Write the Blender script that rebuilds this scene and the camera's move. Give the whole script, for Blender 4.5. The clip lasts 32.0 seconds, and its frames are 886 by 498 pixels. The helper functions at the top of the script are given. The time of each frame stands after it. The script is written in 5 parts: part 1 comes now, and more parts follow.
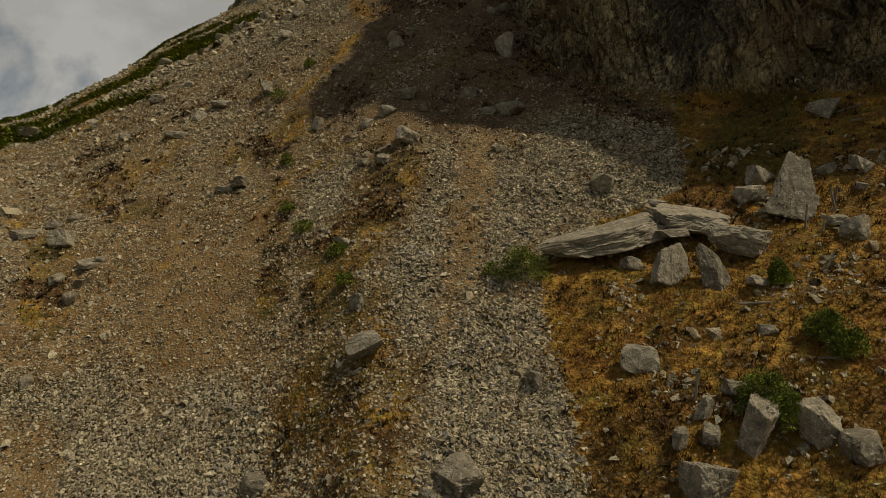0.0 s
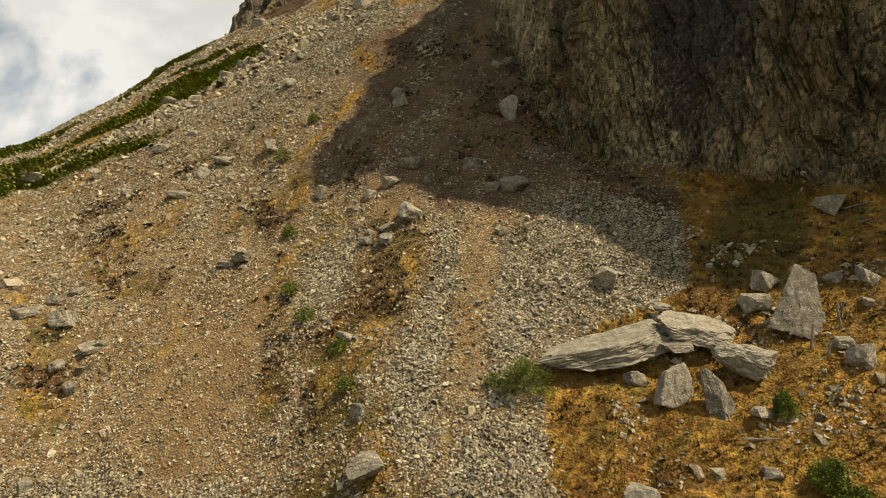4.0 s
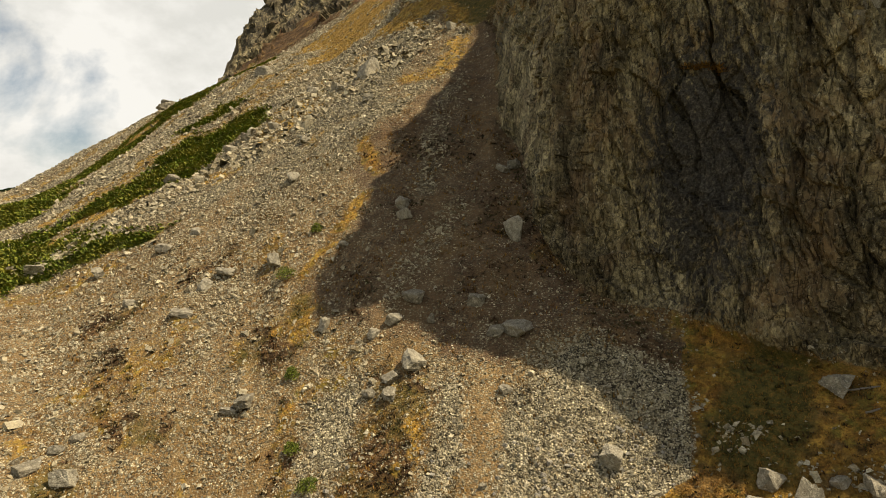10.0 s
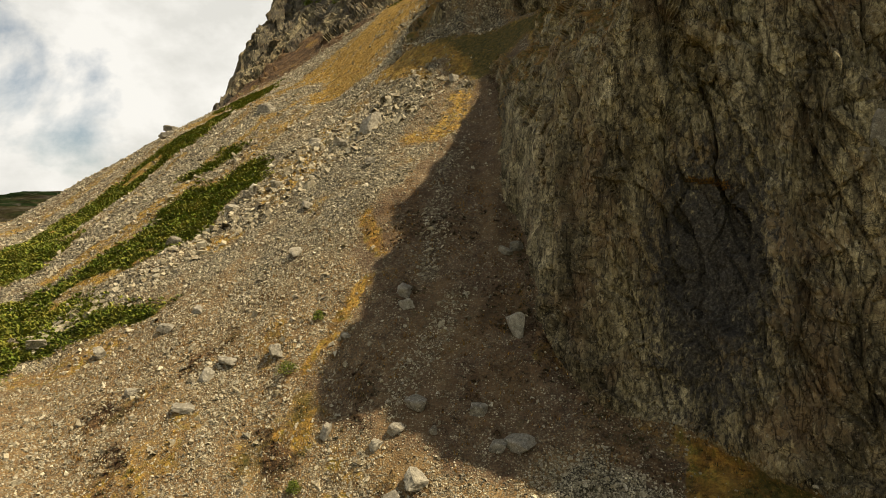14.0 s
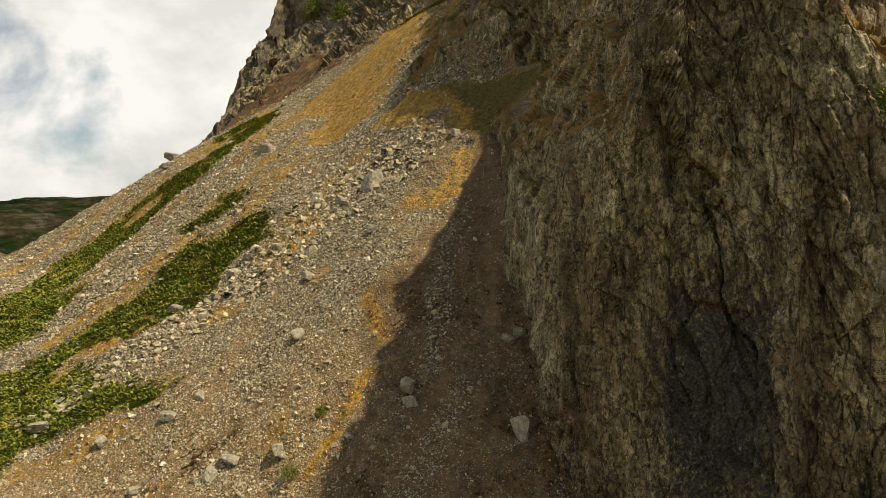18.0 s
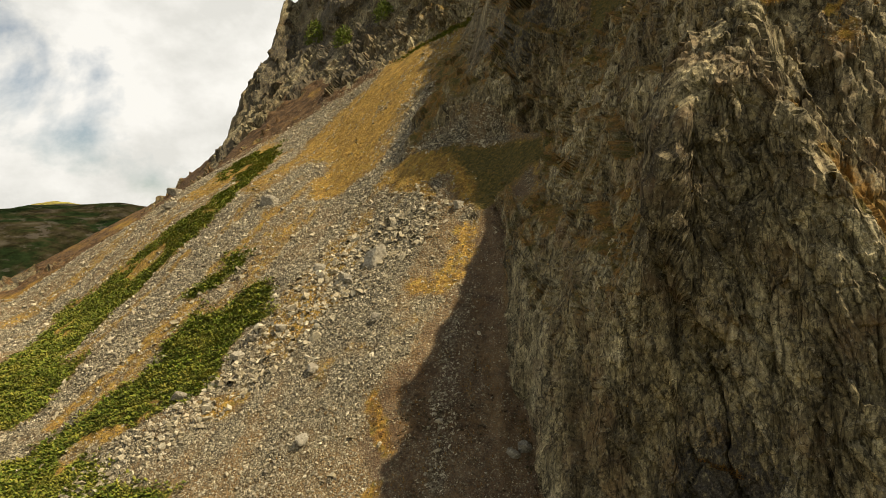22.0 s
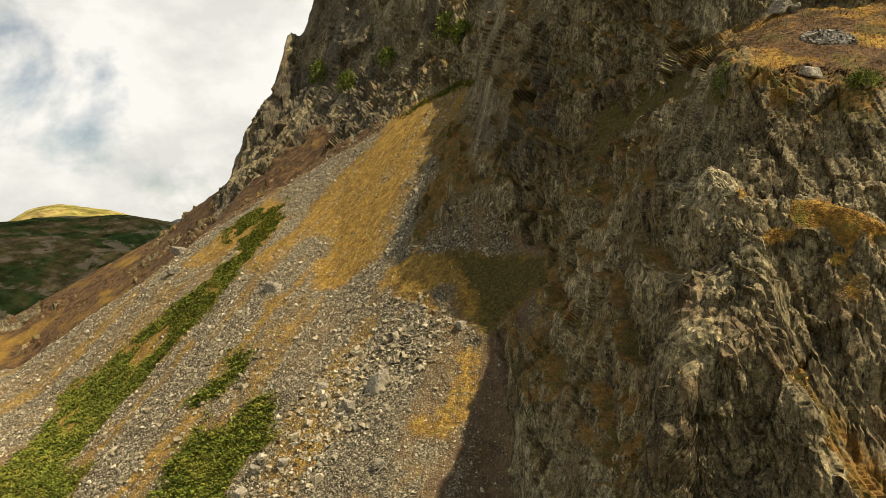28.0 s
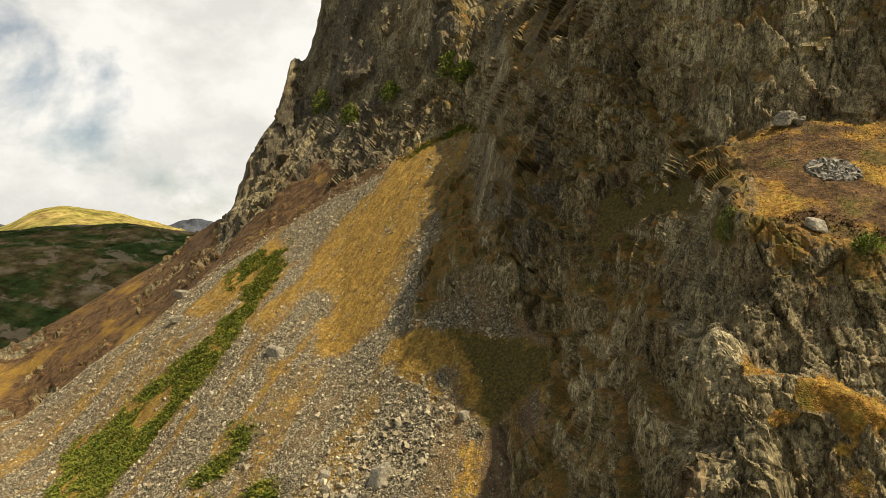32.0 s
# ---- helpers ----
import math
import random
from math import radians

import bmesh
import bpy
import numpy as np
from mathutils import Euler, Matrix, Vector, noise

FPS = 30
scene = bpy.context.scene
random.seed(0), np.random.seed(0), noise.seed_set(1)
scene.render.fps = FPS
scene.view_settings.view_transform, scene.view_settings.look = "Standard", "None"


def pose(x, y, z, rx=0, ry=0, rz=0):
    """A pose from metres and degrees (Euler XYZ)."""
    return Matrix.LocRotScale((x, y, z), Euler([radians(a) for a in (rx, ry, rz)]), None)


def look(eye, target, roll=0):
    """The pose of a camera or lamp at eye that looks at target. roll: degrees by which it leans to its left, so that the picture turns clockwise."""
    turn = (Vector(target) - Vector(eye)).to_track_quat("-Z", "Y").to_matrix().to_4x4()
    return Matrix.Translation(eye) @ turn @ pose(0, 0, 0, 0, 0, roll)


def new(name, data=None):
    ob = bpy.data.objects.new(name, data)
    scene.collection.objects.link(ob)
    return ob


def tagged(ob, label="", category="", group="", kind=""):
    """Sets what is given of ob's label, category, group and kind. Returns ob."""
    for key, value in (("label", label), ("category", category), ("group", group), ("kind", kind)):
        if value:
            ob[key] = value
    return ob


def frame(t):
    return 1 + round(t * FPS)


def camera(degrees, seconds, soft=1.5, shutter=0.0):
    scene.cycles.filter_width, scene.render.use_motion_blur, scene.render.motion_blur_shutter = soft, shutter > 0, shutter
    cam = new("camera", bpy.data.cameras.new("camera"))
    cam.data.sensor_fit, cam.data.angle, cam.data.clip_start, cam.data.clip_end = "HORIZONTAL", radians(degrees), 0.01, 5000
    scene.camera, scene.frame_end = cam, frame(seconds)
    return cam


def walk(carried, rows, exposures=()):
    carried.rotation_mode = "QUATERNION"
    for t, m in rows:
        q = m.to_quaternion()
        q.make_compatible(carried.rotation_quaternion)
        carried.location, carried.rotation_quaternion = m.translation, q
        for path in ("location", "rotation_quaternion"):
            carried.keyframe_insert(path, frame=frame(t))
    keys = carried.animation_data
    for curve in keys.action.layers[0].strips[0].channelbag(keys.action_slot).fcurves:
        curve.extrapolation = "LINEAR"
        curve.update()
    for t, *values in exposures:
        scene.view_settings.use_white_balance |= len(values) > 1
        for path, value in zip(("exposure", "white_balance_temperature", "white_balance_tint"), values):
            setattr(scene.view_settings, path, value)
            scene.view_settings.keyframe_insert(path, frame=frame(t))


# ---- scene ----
cam = camera(68.2, 32.0, 0.55)
METRES, EYE, TILT, LEAN, TURN = 80.0, 10.0, 0.0, 0.0, 0.0
ROWS = [
    (0.0, 0.0, 0.0, 0.0, -0.0, 0.0, -0.0),
    (0.5, -0.0002, -0.0004, 0.0066, 0.02, 0.03, -0.02),
    (1.0, -0.001, -0.0008, 0.014, 0.04, 0.01, -0.05),
    (1.5, -0.001, -0.0002, 0.0219, 0.05, 0.01, -0.06),
    (2.0, -0.0009, 0.0011, 0.0308, 0.07, 0.0, -0.14),
    (2.5, -0.0008, 0.0019, 0.0405, 0.09, 0.02, -0.25),
    (3.0, -0.0008, 0.0025, 0.0502, 0.1, 0.03, -0.38),
    (3.5, -0.0011, 0.0024, 0.0602, 0.12, 0.03, -0.51),
    (5.5, -0.0009, 0.0052, 0.1006, 0.22, 0.06, -0.85),
    (6.0, -0.0016, 0.0054, 0.1114, 0.22, 0.04, -0.92),
    (6.5, -0.0027, 0.0054, 0.1221, 0.23, 0.03, -0.92),
    (7.0, -0.0035, 0.0049, 0.1328, 0.24, 0.04, -0.92),
    (7.5, -0.004, 0.0048, 0.144, 0.25, 0.05, -0.93),
    (8.0, -0.0047, 0.004, 0.1552, 0.26, 0.07, -0.91),
    (8.5, -0.0047, 0.0039, 0.1666, 0.28, 0.12, -0.91),
    (9.0, -0.0044, 0.0047, 0.1786, 0.3, 0.14, -0.97),
    (9.5, -0.0046, 0.0051, 0.1905, 0.3, 0.18, -0.96),
    (10.0, -0.0047, 0.0063, 0.2028, 0.32, 0.18, -1.01),
    (10.5, -0.0051, 0.0067, 0.2155, 0.34, 0.14, -1.02),
    (11.0, -0.0055, 0.0068, 0.2284, 0.36, 0.12, -1.02),
    (11.5, -0.006, 0.0073, 0.2412, 0.37, 0.15, -1.01),
    (12.0, -0.0056, 0.0073, 0.2548, 0.4, 0.13, -1.04),
    (12.5, -0.0055, 0.0076, 0.2691, 0.4, 0.16, -1.12),
    (13.0, -0.0058, 0.0078, 0.283, 0.43, 0.15, -1.17),
    (13.5, -0.007, 0.0074, 0.296, 0.45, 0.15, -1.22),
    (14.0, -0.0075, 0.0085, 0.3096, 0.48, 0.16, -1.14),
    (14.5, -0.0075, 0.0103, 0.3236, 0.48, 0.13, -1.14),
    (16.5, -0.0094, 0.0124, 0.3792, 0.58, -0.05, -0.87),
    (17.0, -0.0096, 0.0125, 0.3947, 0.6, -0.06, -0.85),
    (17.5, -0.01, 0.0136, 0.4107, 0.62, -0.08, -0.81),
    (18.0, -0.0108, 0.0143, 0.427, 0.62, -0.11, -0.78),
    (18.5, -0.0111, 0.0149, 0.4443, 0.65, -0.13, -0.75),
    (19.0, -0.0113, 0.0156, 0.4621, 0.69, -0.18, -0.72),
    (19.5, -0.0116, 0.016, 0.4803, 0.72, -0.2, -0.72),
    (20.0, -0.0122, 0.0165, 0.4992, 0.74, -0.23, -0.71),
    (20.5, -0.013, 0.0168, 0.5184, 0.75, -0.26, -0.69),
    (21.0, -0.0136, 0.0171, 0.5382, 0.79, -0.29, -0.63),
    (21.5, -0.0144, 0.0175, 0.5575, 0.8, -0.29, -0.61),
    (22.0, -0.0148, 0.0182, 0.5765, 0.83, -0.3, -0.59),
    (22.5, -0.0153, 0.0186, 0.596, 0.86, -0.33, -0.56),
    (23.0, -0.0156, 0.0187, 0.6153, 0.91, -0.36, -0.49),
    (23.5, -0.0154, 0.0194, 0.6342, 0.92, -0.35, -0.49),
    (24.0, -0.0153, 0.0201, 0.6535, 0.94, -0.34, -0.49),
    (24.5, -0.015, 0.021, 0.6733, 0.97, -0.34, -0.51),
    (25.0, -0.0154, 0.0214, 0.6936, 0.99, -0.35, -0.5),
    (25.5, -0.0152, 0.022, 0.7144, 1.03, -0.36, -0.49),
    (27.5, -0.0157, 0.0242, 0.7973, 1.16, -0.37, -0.55),
    (28.0, -0.0158, 0.0248, 0.8189, 1.17, -0.36, -0.59),
    (28.5, -0.0162, 0.0247, 0.8408, 1.2, -0.36, -0.6),
    (29.0, -0.0169, 0.0252, 0.8628, 1.22, -0.37, -0.6),
    (29.5, -0.0169, 0.026, 0.8849, 1.24, -0.37, -0.62),
    (30.0, -0.0171, 0.0265, 0.9075, 1.28, -0.37, -0.64),
    (30.5, -0.0172, 0.0271, 0.9295, 1.31, -0.35, -0.65),
    (31.0, -0.0176, 0.0275, 0.9524, 1.33, -0.36, -0.69),
    (31.5, -0.018, 0.0277, 0.9756, 1.37, -0.37, -0.71),
    (32.0, -0.0182, 0.0283, 0.9986, 1.41, -0.37, -0.74),
]
walk(cam, [(t, pose(0, 0, EYE, TILT, LEAN, TURN) @ pose(METRES * x, METRES * y, METRES * z, 90 + pitch, roll, yaw)) for t, x, y, z, yaw, pitch, roll in ROWS],
     [(0.0, -0.53, 7750, 9), (1.0, 0.37, 7750, 9), (2.0, 0.48, 7750, 9), (3.0, 0.53, 7750, 9), (6.0, 0.67, 7750, 9), (32.0, 0.74, 7750, 9)])

# ---- light ----
SUN_AZ, SUN_EL = 104.0, 58.5            # degrees east of +y, degrees above the horizon
sun = new("sun", bpy.data.lights.new("sun", "SUN"))
sun.data.energy, sun.data.angle, sun.data.color = 4.0, radians(0.6), (1.0, 0.92, 0.79)
sd = Vector((math.sin(radians(SUN_AZ)) * math.cos(radians(SUN_EL)), math.cos(radians(SUN_AZ)) * math.cos(radians(SUN_EL)), math.sin(radians(SUN_EL))))
sun.matrix_world = look(sd * 200, (0, 0, 0))

world = bpy.data.worlds.new("sky")
scene.world = world
world.use_nodes = True


def sky_nodes():
    nt = world.node_tree
    nt.nodes.clear()
    N, L = nt.nodes.new, nt.links.new
    tc = N("ShaderNodeTexCoord")
    sky = N("ShaderNodeTexSky")
    sky.sky_type, sky.sun_disc = "NISHITA", False
    sky.sun_elevation, sky.sun_rotation = radians(SUN_EL), radians(SUN_AZ)
    blue = N("ShaderNodeVectorMath")
    blue.operation = "SCALE"
    blue.inputs[3].default_value = 0.10
    L(sky.outputs[0], blue.inputs[0])
    # clouds: broad banks broken by finer billows, flattened towards the horizon
    mp = N("ShaderNodeMapping")
    mp.inputs["Scale"].default_value = (1.0, 1.0, 1.5)
    mp.inputs["Location"].default_value = (0.33, 0.1, 0.05)
    L(tc.outputs["Generated"], mp.inputs[0])
    big = N("ShaderNodeTexNoise")
    big.inputs["Scale"].default_value, big.inputs["Detail"].default_value, big.inputs["Roughness"].default_value = 3.4, 9, 0.56
    big.inputs["Distortion"].default_value = 0.25
    L(mp.outputs[0], big.inputs[0])
    cover = N("ShaderNodeMapRange")
    cover.inputs[1].default_value, cover.inputs[2].default_value, cover.inputs[3].default_value = 0.36, 0.46, 0.12
    L(big.outputs[0], cover.inputs[0])
    fine = N("ShaderNodeTexNoise")
    fine.inputs["Scale"].default_value, fine.inputs["Detail"].default_value, fine.inputs["Roughness"].default_value = 5.5, 9, 0.6
    L(mp.outputs[0], fine.inputs[0])
    shade = N("ShaderNodeValToRGB")
    shade.color_ramp.elements[0].position, shade.color_ramp.elements[0].color = 0.38, (0.70, 0.75, 0.81, 1)
    shade.color_ramp.elements[1].position, shade.color_ramp.elements[1].color = 0.55, (0.875, 0.93, 1.01, 1)
    L(fine.outputs[0], shade.inputs[0])
    mix = N("ShaderNodeMix")
    mix.data_type = "RGBA"
    # the cloud banks thin out towards the zenith
    sep = N("ShaderNodeSeparateXYZ")
    L(tc.outputs["Generated"], sep.inputs[0])
    thin = N("ShaderNodeMapRange")
    thin.inputs[1].default_value, thin.inputs[2].default_value = 0.40, 0.62
    thin.inputs[3].default_value, thin.inputs[4].default_value = 1.0, 0.3
    L(sep.outputs[2], thin.inputs[0])
    cov = N("ShaderNodeMath")
    cov.operation = "MULTIPLY"
    L(cover.outputs[0], cov.inputs[0])
    L(thin.outputs[0], cov.inputs[1])
    L(cov.outputs[0], mix.inputs["Factor"])
    L(blue.outputs[0], mix.inputs["A"])
    L(shade.outputs[0], mix.inputs["B"])
    bg = N("ShaderNodeBackground")
    bg.inputs[1].default_value = 0.62
    L(mix.outputs["Result"], bg.inputs[0])
    out = N("ShaderNodeOutputWorld")
    L(bg.outputs[0], out.inputs[0])


sky_nodes()

# ---- landform: lines across the mountainside, each as (bearing, distance, height) from the foot of the climb ----


def h3(i, j, k, seed):
    n = (i.astype(np.int64) * 374761393 + j.astype(np.int64) * 668265263 + k.astype(np.int64) * 2147483647 + seed * 974634371) & 0xFFFFFFFF
    n = ((n ^ (n >> 13)) * 1274126177) & 0xFFFFFFFF
    n = ((n ^ (n >> 16)) * 2246822519) & 0xFFFFFFFF
    return ((n ^ (n >> 15)) & 0xFFFFFF) / float(0x1000000)


def vnoise(p, seed=0):
    """Smooth noise, -1 to 1, of points p (n, 3)."""
    q = np.floor(p)
    f = p - q
    f = f * f * f * (f * (f * 6 - 15) + 10)
    q = q.astype(np.int64)
    out = np.zeros(len(p))
    for a in (0, 1):
        for b in (0, 1):
            for c in (0, 1):
                w = (f[:, 0] if a else 1 - f[:, 0]) * (f[:, 1] if b else 1 - f[:, 1]) * (f[:, 2] if c else 1 - f[:, 2])
                out += w * h3(q[:, 0] + a, q[:, 1] + b, q[:, 2] + c, seed)
    return out * 2 - 1


def fbm(p, octaves=4, seed=0, gain=0.5):
    out, amp, tot = np.zeros(len(p)), 1.0, 0.0
    for o in range(octaves):
        out += amp * vnoise(p * (2.0 ** o) + 17.3 * o, seed + o)
        tot += amp
        amp *= gain
    return out / tot


def facets(p, seed=0, tilt=0.9):
    """Broken-rock relief: every cell of a random packing has its own offset and its own tilted plane. Also the distance to the cell's border."""
    q = np.floor(p).astype(np.int64)
    best = np.full(len(p), 9.0)
    second = np.full(len(p), 9.0)
    val = np.zeros(len(p))
    for a in (-1, 0, 1):
        for b in (-1, 0, 1):
            for c in (-1, 0, 1):
                i, j, k = q[:, 0] + a, q[:, 1] + b, q[:, 2] + c
                dx = p[:, 0] - (i + h3(i, j, k, seed))
                dy = p[:, 1] - (j + h3(i, j, k, seed + 1))
                dz = p[:, 2] - (k + h3(i, j, k, seed + 2))
                d = dx * dx + dy * dy + dz * dz
                near = d < best
                second = np.where(near, best, np.minimum(second, d))
                v = (h3(i, j, k, seed + 3) - 0.5) + tilt * ((h3(i, j, k, seed + 4) - 0.5) * dx + (h3(i, j, k, seed + 5) - 0.5) * dy + (h3(i, j, k, seed + 6) - 0.35) * dz)
                val = np.where(near, v, val)
                best = np.where(near, d, best)
    return val, np.sqrt(second) - np.sqrt(best)


def guide(*pts):
    a = np.array(pts, float)
    return a[:, 0], a[:, 1], a[:, 2]


GUIDES = [
    # the ground under the climb
    guide((-75, 5, -26), (-32, 5, -20), (-7, 5, -13), (8, 5, -11), (25, 5, -9.5), (75, 5, -7)),
    # lower scree and the bouldery grass shelf
    guide((-75, 40, -6), (-32.5, 41, 2.8), (-17, 35, 3.8), (-7, 30.6, 5.4), (8, 28, 4.3), (16.5, 28, 5), (25, 25, 3.7), (31, 29.5, 6.8), (75, 30, 8)),
    # middle of the scree, back of the shelf
    guide((-75, 60, 8), (-30.6, 51, 10.2), (-17.4, 51, 15), (-3.3, 47.7, 18), (2.6, 47, 18.2), (8, 46, 17.5), (13.6, 43, 15.2), (18.7, 41, 13.8), (26.5, 38.8, 12.5), (34, 38, 12.3), (75, 38, 11)),
    # foot of the buttress
    guide((-75, 95, 18), (-32, 88.5, 22.7), (-23, 85, 30.5), (-13.8, 76.3, 33.6), (-6.6, 79.5, 42), (0, 82, 45), (2.5, 84, 46), (3.3, 79, 43), (4.6, 76, 39.8), (5.8, 72, 37), (6.3, 68, 34.5), (6.9, 63.7, 31), (7.7, 58.8, 28), (8.6, 57, 26.2), (10.2, 54.8, 24.4), (12, 52.9, 22.9), (15.3, 52.4, 21.8), (18.7, 52.3, 21), (22.5, 50.3, 20), (26.5, 48.4, 18.9), (36, 46, 18.5), (75, 45, 14)),
    # brow of the buttress, upper scree
    guide((-75, 150, 20), (-35, 137, 31), (-31, 135, 35), (-28, 130, 39), (-23, 120, 43.3), (-14, 110, 50), (-6.9, 106.5, 55.6), (0, 104, 60.5), (3.4, 103, 63), (4.2, 99, 62), (4.7, 86, 54), (5.8, 76, 49.5), (6.9, 71, 47), (8, 66, 49), (8.7, 64, 51), (10, 60, 50), (11.5, 56.6, 52), (13, 54.8, 53), (14.3, 54, 54), (15.8, 52.6, 57.5), (16.6, 51.7, 60.5), (17.3, 51.2, 64), (18, 51.8, 67), (20.6, 51.4, 68), (22.5, 52, 68.8), (24, 51.6, 67), (26, 50.3, 64.5), (28.2, 49.2, 61.2), (30, 49.2, 58.5), (32, 50, 56), (36, 51, 55), (44, 52, 60), (52, 52, 60), (58, 54, 52), (66, 56, 30), (75, 55, 20)),
    # grass bowl, first tread of the ridge
    guide((-75, 190, 27), (-33, 181, 36), (-30, 180, 41), (-23, 172, 59.8), (-17, 165, 69), (-14, 160, 70.5), (-11, 155, 70.5), (-8.5, 139, 69), (-6, 132, 70.5), (-4, 128, 73.5), (-2, 126, 76), (1.5, 121, 75.5), (4.9, 115.5, 76), (8, 108, 74.8), (10.8, 90, 72.5), (12, 86, 74), (14.4, 83, 81), (16.5, 79.5, 84), (19, 68, 83), (22, 62.5, 79.5), (26.5, 64, 79.6), (29.7, 62.5, 78), (33, 62.5, 76), (36, 63, 74), (50, 63, 66), (58, 64, 54), (66, 66, 34), (75, 66, 22)),
    # crest of the scree, foot of the upper crag, rim of the plateau
    guide((-75, 215, 28), (-34, 217, 40.5), (-25, 224, 66), (-20.6, 240, 79.9), (-17.5, 247, 89.2), (-13.6, 246, 99.6), (-10.6, 240, 107.8), (-7, 228, 115), (-3.1, 226, 125), (0.3, 221, 130), (1.0, 205, 126), (1.8, 172, 119), (3.0, 146, 109), (4.2, 132, 101), (5.6, 122, 94), (8.5, 115.5, 94), (10, 113, 96), (13.7, 112, 100), (17, 101, 100), (21, 72, 93.5), (28.3, 70, 90), (33, 72, 88), (36, 73, 86), (50, 76, 66), (62, 80, 36), (75, 80, 24)),
    # upper crag, back of the plateau, dip behind the scree's crest
    guide((-75, 290, 10), (-34, 300, 16), (-25, 290, 55), (-20.5, 318, 88), (-18.5, 325, 108), (-16, 330, 132), (-12.4, 345, 162), (-10.3, 300, 148), (-6.4, 286, 154), (-3.8, 256, 150), (-1.6, 246, 160), (1.3, 226, 146), (3.4, 178, 136), (7.3, 136, 121), (10.9, 125, 122), (14, 120, 119), (17, 111, 111), (20, 99, 103.5), (25, 98.5, 107), (36, 97, 105), (50, 97, 70), (62, 100, 38), (75, 100, 26)),
    # skyline
    guide((-75, 390, 10), (-35, 400, 35), (-25, 402, 78), (-23.5, 400, 84), (-22.3, 400, 94.5), (-20.5, 372, 102), (-19.4, 345, 106), (-18.9, 341, 113), (-18.3, 344, 127), (-17.2, 350, 144), (-16.1, 355, 156), (-15.4, 360, 173), (-14.5, 385, 198), (-13.7, 386, 187), (-13.3, 385, 192), (-12.8, 385, 213), (-12.1, 385, 233), (-11, 385, 250), (-7, 340, 256), (-1.6, 310, 252), (1.5, 295, 222), (3.4, 275, 201), (7, 205, 171), (9, 172, 160), (11, 148, 153), (14, 130, 151), (17, 122, 150), (25, 113, 158), (36, 111, 158), (42, 118, 118), (50, 125, 84), (62, 130, 40), (75, 130, 26)),
    # back of the mountain
    guide((-75, 620, -60), (-35, 620, -60), (-24, 640, -50), (-21, 640, 40), (-17, 640, 150), (-11, 700, 290), (0, 600, 330), (15, 450, 272), (36, 420, 235), (46, 420, -40), (75, 420, -60)),
]
AZ = np.concatenate([np.linspace(-75, -37, 50)[:-1], np.linspace(-37, 37, 610), np.linspace(37, 75, 50)[1:]])


def spread(g, i):
    v = np.interp(AZ, g[0], g[i])
    k = np.array([1, 2, 3, 4, 5, 5, 5, 4, 3, 2, 1], float)
    return np.convolve(np.pad(v, 5, mode="edge"), k / k.sum(), mode="valid")


GR = np.array([spread(g, 1) for g in GUIDES])
GZ = np.array([spread(g, 2) for g in GUIDES])


def height(x, y):
    """Height of the bare landform at a place of the plan."""
    az, r = math.degrees(math.atan2(x, y)), math.hypot(x, y)
    i = min(max(int(np.searchsorted(AZ, az)), 0), len(AZ) - 1)
    return float(np.interp(r, np.maximum.accumulate(GR[:, i]), GZ[:, i]))

ROWS_PER = [20, 100, 125, 225, 120, 95, 90, 85, 90, 24]
ROWS_PER = ROWS_PER[:len(GUIDES) - 1]


def terrain_grid():
    R, Z, S = [], [], []
    for k, n in enumerate(ROWS_PER):
        last = k == len(ROWS_PER) - 1
        for u in np.linspace(0, 1, n + 1)[:n + 1 if last else n]:
            R.append(GR[k] * (1 - u) + GR[k + 1] * u)
            w = u
            if k in (4, 5):
                # the ridge climbs in steps: a wall, a grassy tread, a wall
                lift = min(u / 0.78, 1.0) if k == 4 else min(max((u - 0.22) / 0.65, 0.0), 1.0)
                w = u + (lift - u) * np.clip((AZ - 18) / 3, 0, 1)
                if k == 5:
                    # the rock band over the grass bowl rises steeply, then leans back
                    w = w + 0.22 * min(u / 0.07, 1) * np.clip(1 - u * (1 + np.clip(2.4 - AZ, 0, 2)), 0, 1) * np.clip((AZ + 2.6) / 1.6, 0, 1) * np.clip((6 - AZ) / 2, 0, 1)
                else:
                    # past the dome a turfed flank comes before the wall
                    w = w + (min(max((u - 0.42) / 0.40, 0.12 * u), 1.0) - w) * np.clip((AZ - 22.5) / 2, 0, 1)
            Z.append(GZ[k] * (1 - w) + GZ[k + 1] * w)
            S.append(np.full(len(AZ), k + u))
    return np.array(R), np.array(Z), np.array(S)


def smooth_rows(a, n):
    for _ in range(n):
        a[1:-1] = (a[:-2] + 2 * a[1:-1] + a[2:]) / 4
    return a


R0, Z0, S0 = terrain_grid()
R0, Z0 = smooth_rows(R0, 5), smooth_rows(Z0, 5)
NR, NC = R0.shape
COLS = np.radians(AZ)
P = np.stack([R0 * np.sin(COLS), R0 * np.cos(COLS), Z0], -1).reshape(-1, 3)
slope = (np.gradient(Z0, axis=0) / np.maximum(np.abs(np.gradient(R0, axis=0)), 1e-3)).reshape(-1)
rr, az_v, sv = R0.reshape(-1), np.tile(AZ, NR), S0.reshape(-1)
sin_v, cos_v = np.sin(np.radians(az_v)), np.cos(np.radians(az_v))


def step(v, a, b):
    t = np.clip((v - a) / (b - a), 0, 1)
    return t * t * (3 - 2 * t)


